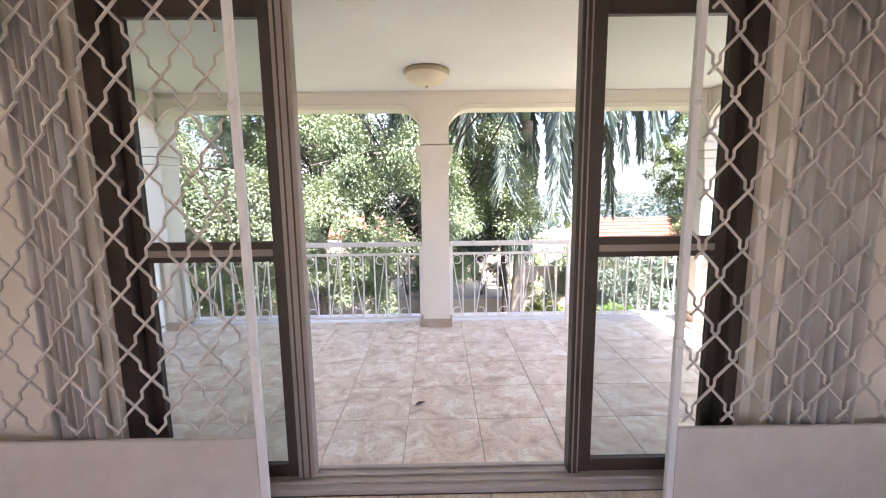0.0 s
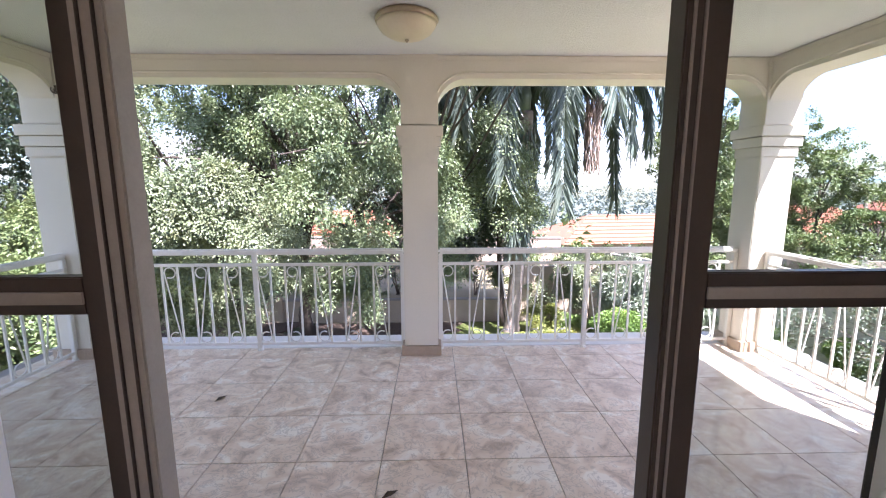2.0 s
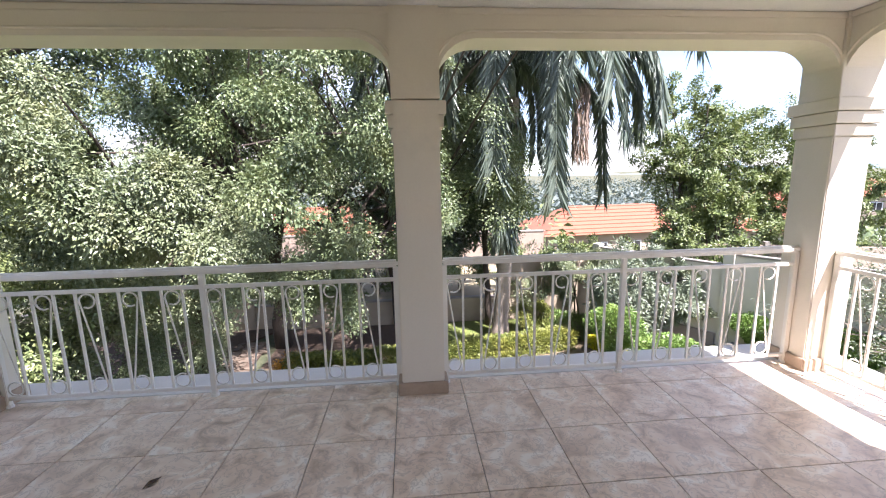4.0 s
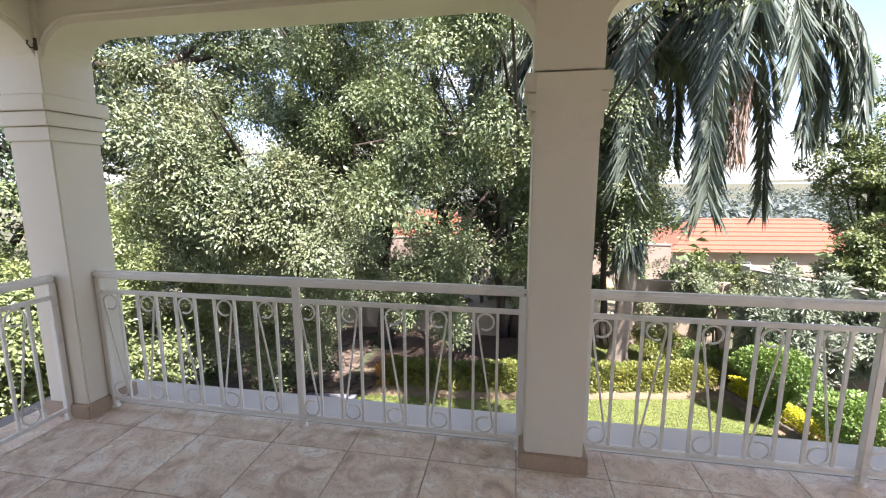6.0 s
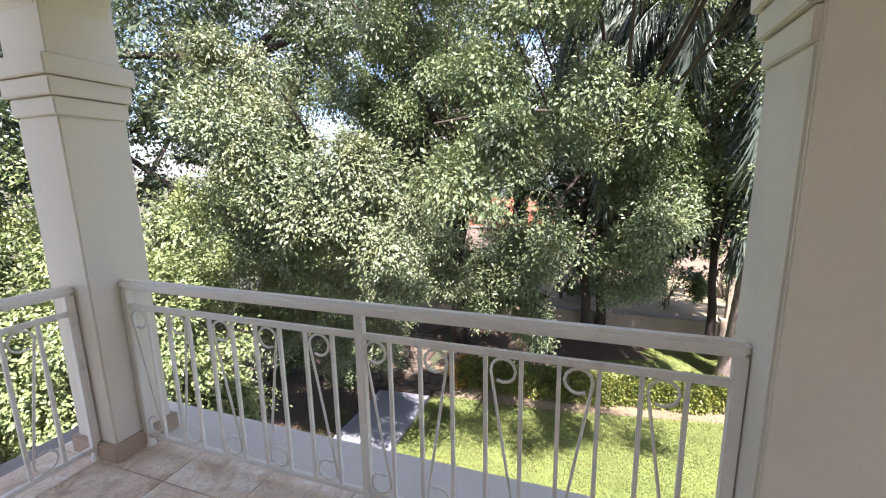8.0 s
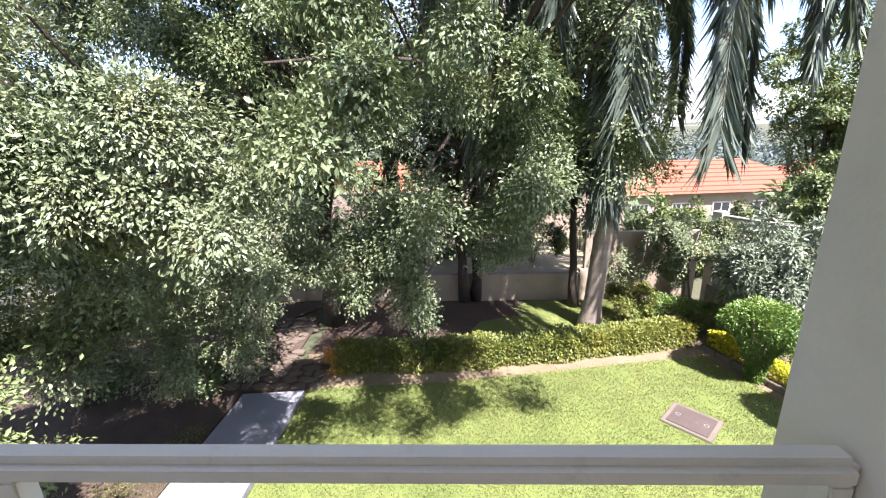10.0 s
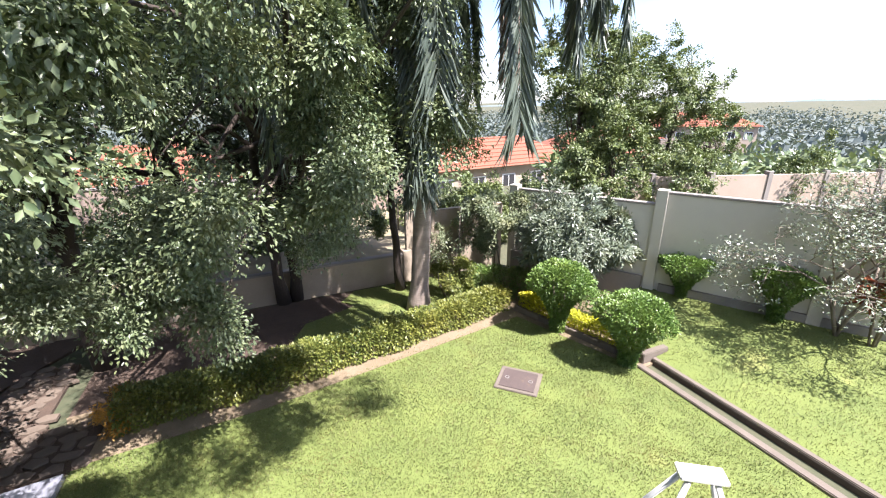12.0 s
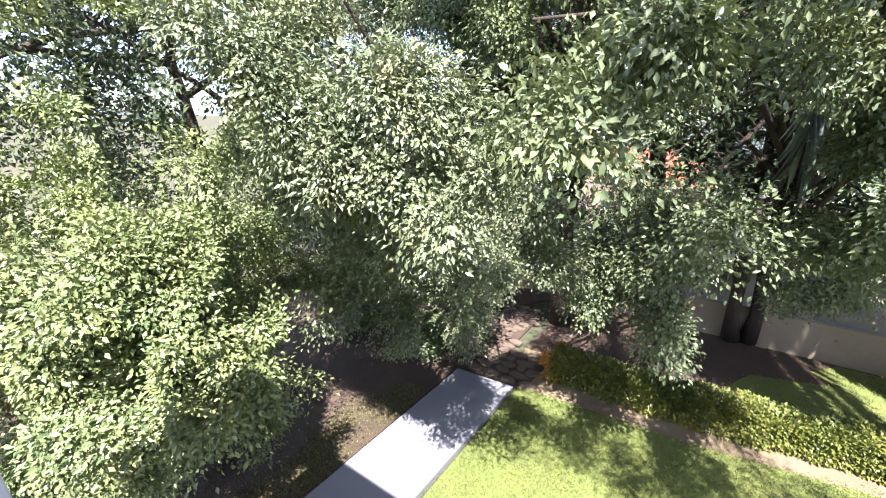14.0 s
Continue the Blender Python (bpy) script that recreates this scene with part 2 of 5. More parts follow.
M = {
    "tile": tile_material(),
    "glass": glass_material(),
    "grout": surface("grout", (0.22, 0.19, 0.16), (0.12, 0.10, 0.09), 4, 0.9),
    "plaster": surface("plaster", (0.82, 0.755, 0.645), (0.75, 0.68, 0.57), 1.2, 0.75, 90, 0.12, stain=(0.62, 0.57, 0.49)),
    "ceiling": surface("ceiling", (0.80, 0.79, 0.76), (0.72, 0.71, 0.68), 1.5, 0.9, 70, 0.6, depth=0.012),
    "base_tile": surface("base_tile", (0.50, 0.38, 0.28), (0.38, 0.28, 0.20), 6, 0.5, 50, 0.1),
    "rail_paint": surface("rail_paint", (0.86, 0.82, 0.75), (0.78, 0.74, 0.67), 5, 0.42, 120, 0.1, stain=(0.45, 0.38, 0.32)),
    "white_paint": surface("white_paint", (0.82, 0.82, 0.80), (0.74, 0.74, 0.72), 4, 0.45, 80, 0.08),
    "gate_paint": surface("gate_paint", (0.64, 0.60, 0.54), (0.52, 0.48, 0.43), 6, 0.5, 80, 0.08),
    "bronze": surface("bronze", (0.060, 0.042, 0.032), (0.042, 0.029, 0.022), 5, 0.38, 90, 0.05),
    "bronze_pale": surface("bronze_pale", (0.36, 0.315, 0.265), (0.28, 0.24, 0.20), 6, 0.45, 90, 0.05),
    "sill": surface("sill", (0.50, 0.45, 0.39), (0.40, 0.35, 0.30), 6, 0.4, 90, 0.05),
    "opal": surface("opal", (0.78, 0.68, 0.50), (0.70, 0.59, 0.42), 8, 0.35, 60, 0.03),
    "brass": surface("brass", (0.45, 0.36, 0.25), (0.35, 0.27, 0.18), 8, 0.35, 60, 0.03, metal=0.6),
    "cloth": cloth_material(),
    "concrete": surface("concrete", (0.31, 0.295, 0.275), (0.24, 0.225, 0.21), 1.5, 0.85, 70, 0.3, stain=(0.28, 0.27, 0.26)),
    "pale_cement": surface("pale_cement", (0.74, 0.70, 0.63), (0.60, 0.56, 0.50), 1.5, 0.85, 70, 0.3, stain=(0.42, 0.39, 0.35)),
    "kerb": surface("kerb", (0.18, 0.15, 0.12), (0.115, 0.095, 0.075), 2.5, 0.9, 60, 0.4, stain=(0.16, 0.13, 0.10)),
    # dark brown that paints the drain slot's shade onto bed and side
    "drain_shade": surface("drain_shade", (0.11, 0.085, 0.065), (0.06, 0.045, 0.035), 4, 0.95, 60, 0.6),
    "wall_cream": surface("wall_cream", (0.58, 0.55, 0.47), (0.50, 0.47, 0.40), 0.8, 0.85, 60, 0.2, stain=(0.44, 0.41, 0.35)),
    # cream render taken to a darker tan, to stand in for tree shade
    "wall_tan_shade": surface("wall_tan_shade", (0.42, 0.345, 0.255), (0.29, 0.235, 0.175), 1.2, 0.9, 50, 0.4, stain=(0.12, 0.11, 0.085)),
    "wall_plinth": surface("wall_plinth", (0.30, 0.27, 0.24), (0.20, 0.18, 0.16), 1.5, 0.9, 50, 0.4, stain=(0.14, 0.12, 0.10)),
    # brown stone, its colour deepened for the tree shade on the paving
    "flagstone": surface("flagstone", (0.175, 0.135, 0.10), (0.105, 0.08, 0.06), 3, 0.85, 40, 0.6, stain=(0.13, 0.10, 0.07)),
    # earth brown, darkened to include the shade under the trees
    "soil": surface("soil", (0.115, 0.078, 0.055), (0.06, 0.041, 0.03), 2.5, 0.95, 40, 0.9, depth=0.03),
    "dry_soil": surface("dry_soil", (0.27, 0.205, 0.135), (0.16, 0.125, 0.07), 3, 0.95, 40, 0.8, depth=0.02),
    "lawn": surface("lawn", (0.165, 0.20, 0.050), (0.105, 0.145, 0.034), 1.1, 0.9, 45, 0.35, stain=(0.29, 0.28, 0.09), depth=0.03),
    "ground": surface("ground", (0.125, 0.110, 0.065), (0.045, 0.062, 0.030), 0.05, 0.95, 6, 0.6, depth=0.05),
    "iron": surface("iron", (0.105, 0.078, 0.068), (0.070, 0.052, 0.046), 6, 0.7, 80, 0.3, stain=(0.14, 0.095, 0.065)),
    "bark": surface("bark", (0.085, 0.065, 0.05), (0.04, 0.03, 0.024), 4, 0.95, 30, 0.9, stretch=(1, 1, 0.25), depth=0.03),
    "palm_bark": surface("palm_bark", (0.34, 0.28, 0.23), (0.20, 0.16, 0.13), 3, 0.9, 25, 0.7, stretch=(0.4, 0.4, 3.0), depth=0.02),
    "twig": surface("twig", (0.24, 0.20, 0.16), (0.14, 0.11, 0.085), 5, 0.9, 50, 0.5),
    "roof": surface("roof", (0.32, 0.105, 0.060), (0.23, 0.074, 0.043), 1.5, 0.8, 30, 0.4),
    "house_wall": surface("house_wall", (0.42, 0.34, 0.27), (0.34, 0.27, 0.21), 1.0, 0.9, 30, 0.2),
    "dark_pane": surface("dark_pane", (0.05, 0.05, 0.055), (0.03, 0.03, 0.035), 2, 0.15, 30, 0.02),
    "path_slab": surface("path_slab", (0.255, 0.262, 0.290), (0.20, 0.207, 0.235), 1.2, 0.8, 60, 0.25, stain=(0.16, 0.155, 0.16)),
    "pale_earth": surface("pale_earth", (0.33, 0.27, 0.18), (0.20, 0.18, 0.10), 0.8, 0.95, 30, 0.5, stain=(0.16, 0.18, 0.08)),
    "yard_wall": surface("yard_wall", (0.36, 0.28, 0.23), (0.28, 0.22, 0.18), 0.8, 0.9, 40, 0.3, stain=(0.30, 0.24, 0.20)),
    # blue-grey with distance haze painted in, for the ridge and the tower
    "haze_blue": surface("haze_blue", (0.20, 0.26, 0.29), (0.15, 0.20, 0.23), 0.01, 0.95, 0.2, 0.2),
    "leaf_deep": leaf_material("leaf_deep", (0.04, 0.068, 0.04), (0.065, 0.098, 0.056), (0.11, 0.145, 0.084), 0.3),
    "leaf_glossy": leaf_material("leaf_glossy", (0.075, 0.12, 0.056), (0.13, 0.178, 0.086), (0.21, 0.252, 0.13), 0.34),
    "leaf_mid": leaf_material("leaf_mid", (0.066, 0.11, 0.05), (0.112, 0.16, 0.072), (0.185, 0.228, 0.108), 0.34),
    "leaf_pale": leaf_material("leaf_pale", (0.092, 0.13, 0.068), (0.15, 0.192, 0.10), (0.24, 0.275, 0.155), 0.38),
    "leaf_lime": leaf_material("leaf_lime", (0.095, 0.145, 0.062), (0.16, 0.212, 0.086), (0.25, 0.295, 0.125), 0.36),
    "leaf_far": leaf_material("leaf_far", (0.062, 0.102, 0.034), (0.105, 0.15, 0.05), (0.165, 0.205, 0.07), 0.42),
    # leaves greyed so that the air's haze is part of their colour
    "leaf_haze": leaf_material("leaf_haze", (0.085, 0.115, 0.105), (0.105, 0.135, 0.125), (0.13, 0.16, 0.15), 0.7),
    "leaf_grey": leaf_material("leaf_grey", (0.095, 0.13, 0.09), (0.145, 0.185, 0.128), (0.22, 0.255, 0.18), 0.28),
    "leaf_hedge": leaf_material("leaf_hedge", (0.068, 0.112, 0.026), (0.13, 0.168, 0.04), (0.25, 0.265, 0.06), 0.42),
    "leaf_yellow": leaf_material("leaf_yellow", (0.34, 0.38, 0.02), (0.44, 0.46, 0.025), (0.54, 0.52, 0.03), 0.5),
    "leaf_topiary": leaf_material("leaf_topiary", (0.06, 0.13, 0.028), (0.105, 0.19, 0.042), (0.175, 0.27, 0.065), 0.36),
    "leaf_orange": leaf_material("leaf_orange", (0.30, 0.13, 0.02), (0.42, 0.20, 0.03), (0.50, 0.28, 0.05), 0.45),
    "leaf_red": leaf_material("leaf_red", (0.20, 0.035, 0.025), (0.28, 0.06, 0.035), (0.32, 0.14, 0.06), 0.4),
    "frond": leaf_material("frond", (0.08, 0.115, 0.09), (0.12, 0.158, 0.125), (0.18, 0.218, 0.175), 0.32, 0.25),
    "dead_frond": leaf_material("dead_frond", (0.24, 0.18, 0.145), (0.31, 0.24, 0.20), (0.38, 0.30, 0.25), 0.6, 0.2),
    "grass": leaf_material("grass", (0.056, 0.098, 0.025), (0.128, 0.168, 0.046), (0.235, 0.235, 0.092), 0.5, 0.3),
    "petal": leaf_material("petal", (0.75, 0.74, 0.66), (0.82, 0.81, 0.74), (0.85, 0.84, 0.78), 0.6),
}


# ---- building helpers ----
def mesh_from(name, bm, mat, smooth=False):
    me = bpy.data.meshes.new(name)
    bm.to_mesh(me)
    bm.free()
    me.materials.append(mat)
    if smooth:
        me.shade_smooth()
    return me


def part(name, bm, mat, parent=None, label="", smooth=False):
    ob = new(name, mesh_from(name, bm, mat, smooth))
    ob.parent = parent
    return tagged(ob, label)


def thing(name, label, category, at=(0, 0, 0), group="", kind="", turn=0):
    ob = new(name)
    ob.matrix_world = pose(*at, 0, 0, turn)
    return tagged(ob, label, category, group, kind)


def box(bm, x0, x1, y0, y1, z0, z1, bevel=0.0):
    vs = [bm.verts.new((x, y, z)) for x in (x0, x1) for y in (y0, y1) for z in (z0, z1)]
    fs = [bm.faces.new([vs[i] for i in q]) for q in ((0, 1, 3, 2), (4, 6, 7, 5), (0, 4, 5, 1), (2, 3, 7, 6), (0, 2, 6, 4), (1, 5, 7, 3))]
    if bevel:
        es = {e for f in fs for e in f.edges}
        bmesh.ops.bevel(bm, geom=list(es), offset=bevel, segments=2, affect="EDGES")
    return bm


def boxed(*a, **k):
    return box(bmesh.new(), *a, **k)


def tube(bm, pts, radii, sides=6, cap=True):
    """A bent tube through pts; radii: one number or one for each point."""
    pts = [Vector(p) for p in pts]
    if not hasattr(radii, "__len__"):
        radii = [radii] * len(pts)
    rings = []
    side = None
    for i, p in enumerate(pts):
        d = (pts[min(i + 1, len(pts) - 1)] - pts[max(i - 1, 0)]).normalized()
        if side is None:
            side = d.orthogonal().normalized()
        side = (side - d * side.dot(d)).normalized()
        up = d.cross(side)
        rings.append([bm.verts.new(p + radii[i] * (math.cos(a) * side + math.sin(a) * up)) for a in (2 * math.pi * k / sides for k in range(sides))])
    for a, b in zip(rings, rings[1:]):
        for k in range(sides):
            bm.faces.new((a[k], a[(k + 1) % sides], b[(k + 1) % sides], b[k]))
    if cap:
        bm.faces.new(rings[0][::-1])
        bm.faces.new(rings[-1])
    return bm


def prism(pts, z0, z1):
    """An upright slab on a plan outline (counterclockwise)."""
    bm = bmesh.new()
    lo = [bm.verts.new((x, y, z0)) for x, y in pts]
    hi = [bm.verts.new((x, y, z1)) for x, y in pts]
    bm.faces.new(lo[::-1])
    bm.faces.new(hi)
    n = len(pts)
    for i in range(n):
        bm.faces.new((lo[i], lo[(i + 1) % n], hi[(i + 1) % n], hi[i]))
    return bm


def mesh_of(name, verts, faces, mat):
    """A mesh out of numpy arrays: vertices (n, 3), faces (m, k)."""
    me = bpy.data.meshes.new(name)
    n, k = faces.shape
    me.vertices.add(len(verts))
    me.vertices.foreach_set("co", np.ascontiguousarray(verts, dtype=np.float32).ravel())
    me.loops.add(n * k)
    me.loops.foreach_set("vertex_index", np.ascontiguousarray(faces, dtype=np.int32).ravel())
    me.polygons.add(n)
    me.polygons.foreach_set("loop_start", np.arange(0, n * k, k, dtype=np.int32))
    me.update(calc_edges=True)
    me.materials.append(mat)
    return me


def unit(v):
    return v / np.maximum(np.linalg.norm(v, axis=1, keepdims=True), 1e-9)


def leaves(name, base, along, length, width, mat, rng, fold=0.18, face=None):
    """One folded leaf for each row of base, growing along the given ways; face: the way its upper side turns."""
    n = len(base)
    a = unit(along)
    up = unit((np.array([0.0, 0.0, 1.0]) if face is None else face) + rng.normal(0, 0.55 if face is None else 0.34, (n, 3)))
    side = unit(np.cross(a, up))
    nor = np.cross(side, a)
    L = (length * rng.uniform(0.65, 1.25, n))[:, None]
    W = L * (width / length)
    v = np.empty((n, 4, 3))
    v[:, 0] = base
    v[:, 1] = base + a * L * 0.45 + side * W * 0.5 + nor * W * fold
    v[:, 2] = base + a * L - nor * L * 0.12
    v[:, 3] = base + a * L * 0.45 - side * W * 0.5 + nor * W * fold
    i = 4 * np.arange(n)[:, None]
    f = np.concatenate([i + np.array([0, 1, 2]), i + np.array([0, 2, 3])], axis=1).reshape(-1, 3)
    return mesh_of(name, v.reshape(-1, 3), f, mat)


def twig_points(blobs, rng, per_twig, reach, droop, loose=0.22):
    """Leaf places in rounded, hanging clumps on ellipsoids (x, y, z, rx, ry, rz, sprays)."""
    bases, ways, faces = [], [], []
    for x, y, z, rx, ry, rz, n in blobs:
        c, r = np.array([x, y, z]), np.array([rx, ry, rz])
        k = max(6, n // 9)
        puffs = max(3, k // 8)
        d = unit(rng.normal(0, 1, (puffs, 3)))
        depth = rng.uniform(0.1, 1.0, puffs) ** 0.40
        lump = 1 + 0.2 * np.sin(4.1 * d[:, 0] + x) * np.sin(3.7 * d[:, 1] + y) + 0.2 * np.sin(7 * d[:, 2] + z + 5 * d[:, 0])
        heart = c + d * r * (depth * lump)[:, None]
        owner = rng.integers(0, puffs, k)
        off = unit(rng.normal(0, 1, (k, 3)) + d[owner] * 0.6 + np.array([0, 0, 0.35]))
        swell = np.minimum(0.34 * r.mean(), 1.0) * rng.uniform(0.6, 1.2, puffs)[owner]
        centre = heart[owner] + off * swell[:, None] * np.array([1, 1, 0.75])
        d = unit(off + d[owner] * 0.4)
        # some of the clumps stand free of the puffs, and close the crown
        free = rng.uniform(0, 1, k) < loose
        way = unit(rng.normal(0, 1, (k, 3)))
        spread = c + way * r * (rng.uniform(0.05, 1.0, k) ** 0.42)[:, None]
        centre = np.where(free[:, None], spread, centre)
        d = np.where(free[:, None], way, d)
        size = reach * rng.uniform(0.45, 1.15, k)
        m = per_twig * 9
        size_m = np.repeat(size, m)
        q = unit(rng.normal(0, 1, (k * m, 3)) + np.repeat(d, m, 0) * 0.55 + np.array([0, 0, 0.25]))
        q *= (rng.uniform(0.05, 1.0, k * m) ** 0.45)[:, None]
        q[:, 2] *= 0.8
        flat = q[:, 0] ** 2 + q[:, 1] ** 2
        q[:, 2] -= droop * flat * 0.9
        # sprays: leaves gather along a few twigs of each clump
        twig = rng.integers(0, 14, k * m) + 14 * np.repeat(np.arange(k), m)
        pull = unit(rng.normal(0, 1, (14 * k, 3)))[twig]
        q = q * 0.86 + pull * rng.uniform(0.05, 0.5, k * m)[:, None]
        p = np.repeat(centre, m, 0) + q * size_m[:, None]
        # the mass is pushed about, so that its outline is uneven
        amp = 0.13 * min(float(r.mean()), 2.0)
        u = p @ np.array([[1.9, 1.1, -0.7], [-0.8, 2.1, 1.3], [1.2, -0.9, 2.2]])
        p = p + amp * np.sin(u[:, [1, 2, 0]]) + 0.55 * amp * np.sin(2.3 * u + 1.7)
        bases.append(p)
        faces.append(np.repeat(unit(d * np.array([1, 1, 0.5])), m, 0) * 0.55 + unit(q) * 0.4 + np.array([0, 0, 0.75]))
        ways.append(unit(q) * 0.55 + pull * 0.35 + rng.normal(0, 0.40, p.shape) + np.array([0, 0, -0.08 - 0.26 * droop]))
    return np.concatenate(bases), np.concatenate(ways), np.concatenate(faces)

# ---- the house: room, door wall, balcony ----
GROUND = -3.8
TERRACE = -3.45
RAIL_Y = 4.97
CEIL = 2.72
COLUMNS = (-3.285, -0.035, 3.225)


def structure(name, bm, mat, label, category, smooth=False):
    return tagged(part(name, bm, mat, None, "", smooth), label, category, kind="structure")


def build_room():
    structure("wall_west", boxed(-3.2, -3.0, -4.0, 1.95, 0, 2.9), M["plaster"], "off-white plastered wall of the room", "wall")
    structure("wall_east", boxed(3.0, 3.2, -4.0, 1.95, 0, 2.9), M["plaster"], "off-white plastered wall of the dim room", "wall")
    bm = bmesh.new()
    box(bm, -3.2, -1.4, -4.2, -4.0, 0, 2.9)
    box(bm, 1.4, 3.2, -4.2, -4.0, 0, 2.9)
    box(bm, -1.4, 1.4, -4.2, -4.0, 0, 0.6)
    box(bm, -1.4, 1.4, -4.2, -4.0, 2.4, 2.9)
    structure("wall_south", bm, M["plaster"], "off-white plastered back wall of the room with a wide window", "wall")
    structure("ceiling_room", boxed(-3.2, 3.2, -4.2, 1.95, 2.9, 3.05), M["ceiling"], "white plastered ceiling of the room", "ceiling")
    bm = bmesh.new()
    box(bm, -3.6, -1.715, 1.95, 2.3, -0.012, 3.05)
    box(bm, 1.63, 3.6, 1.95, 2.3, -0.012, 3.05)
    box(bm, -1.715, 1.63, 1.95, 2.3, 2.63, 3.05)
    structure("wall_north", bm, M["plaster"], "white plastered wall around the wide balcony door", "wall")
    structure("floor", boxed(-3.2, 3.2, -4.2, 2.10, -0.25, -0.012), M["grout"], "cream ceramic tiled floor of the room", "floor")
    structure("house_wall_lower", boxed(-3.6, 3.5, 2.1, 2.4, GROUND, -0.25), M["plaster"], "white plastered ground floor wall", "wall")


def arch_panel(x0, x1, z0, z1, r, y0, y1):
    """A beam over an opening, whose lower corners turn down into it in a quarter round."""
    pts = [(x0, CEIL + 0.25), (x0, z0)]
    c = 8
    pts += [(x0 + r - r * math.cos(math.pi / 2 * k / c), z1 - r + r * math.sin(math.pi / 2 * k / c)) for k in range(c + 1)]
    pts += [(x1 - r + r * math.sin(math.pi / 2 * k / c), z1 - r + r * math.cos(math.pi / 2 * k / c)) for k in range(c + 1)]
    pts += [(x1, z0), (x1, CEIL + 0.25)]
    clean = [pts[1]]
    for p in pts[2:-1]:
        if (Vector(p) - Vector(clean[-1])).length > 1e-4:
            clean.append(p)
    bm = bmesh.new()
    top = CEIL + 0.25
    front, back = [bm.verts.new((x, y0, z)) for x, z in clean], [bm.verts.new((x, y1, z)) for x, z in clean]
    high_f, high_b = [bm.verts.new((x, y0, top)) for x, _ in clean], [bm.verts.new((x, y1, top)) for x, _ in clean]
    for i in range(len(clean) - 1):
        bm.faces.new((front[i], back[i], back[i + 1], front[i + 1]))
        if abs(clean[i + 1][0] - clean[i][0]) > 1e-5:
            bm.faces.new((front[i], front[i + 1], high_f[i + 1], high_f[i]))
            bm.faces.new((back[i + 1], back[i], high_b[i], high_b[i + 1]))
            bm.faces.new((high_f[i], high_f[i + 1], high_b[i + 1], high_b[i]))
    bmesh.ops.recalc_face_normals(bm, faces=bm.faces)
    return bm


def arch_bead(x0, x1, z0, z1, r, y, out):
    pts = [(x0, y, z0)]
    c = 8
    pts += [(x0 + r - r * math.cos(math.pi / 2 * k / c), y, z1 - r + r * math.sin(math.pi / 2 * k / c)) for k in range(c + 1)]
    pts += [(x1 - r + r * math.sin(math.pi / 2 * k / c), y, z1 - r + r * math.cos(math.pi / 2 * k / c)) for k in range(c + 1)]
    pts += [(x1, y, z0)]
    clean = [pts[0]]
    for p in pts[1:]:
        if (Vector(p) - Vector(clean[-1])).length > 1e-4:
            clean.append(p)
    return tube(bmesh.new(), clean, out, 6)


def build_arch(name, x0, x1, m, label):
    """Beam and rounded corners over one bay, in its own frame: the bay along x, the room at y < 0."""
    ob = structure(name, arch_panel(x0, x1, 2.19, 2.53, 0.27, -0.14, 0.13), M["plaster"], label, "beam")
    part("trim", arch_bead(x0 - 0.03, x1 + 0.03, 2.2, 2.575, 0.3, -0.142, 0.011), M["plaster"], ob, smooth=True)
    part("fascia", boxed(x0, x1, -0.152, -0.141, 2.675, 2.715, 0.003), M["plaster"], ob)
    ob.matrix_world = m
    return ob


def column(x, plain_front):
    ob = tagged(thing("column", "square white plastered column with a stepped capital and a brown tiled base", "column", (x, RAIL_Y, 0), "balcony columns"), kind="structure")
    w = 0.16
    part("shaft", boxed(-w, w, -w, w, 0, 1.86, 0.008), M["plaster"], ob)
    part("plinth", boxed(-w - 0.027, w + 0.027, -w - 0.027, w + 0.027, -0.004, 0.10, 0.006), M["base_tile"], ob, "brown tiled base")
    for z0, z1, o in ((1.86, 1.945, 0.012), (1.95, 2.035, 0.030), (2.04, 2.13, 0.048)):
        part("capital_band", boxed(-w - o, w + o, -w - (0.004 if plain_front else o), w + o, z0, z1, 0.005), M["plaster"], ob)
    part("impost", boxed(-w - 0.005, w + 0.005, -w - 0.005, w + 0.005, 2.138, CEIL + 0.02, 0.004), M["plaster"], ob)
    if plain_front:
        part("facing", boxed(-w + 0.004, w - 0.004, -w - 0.016, -w - 0.001, 0.1, 2.128, 0.004), M["plaster"], ob)
    return ob


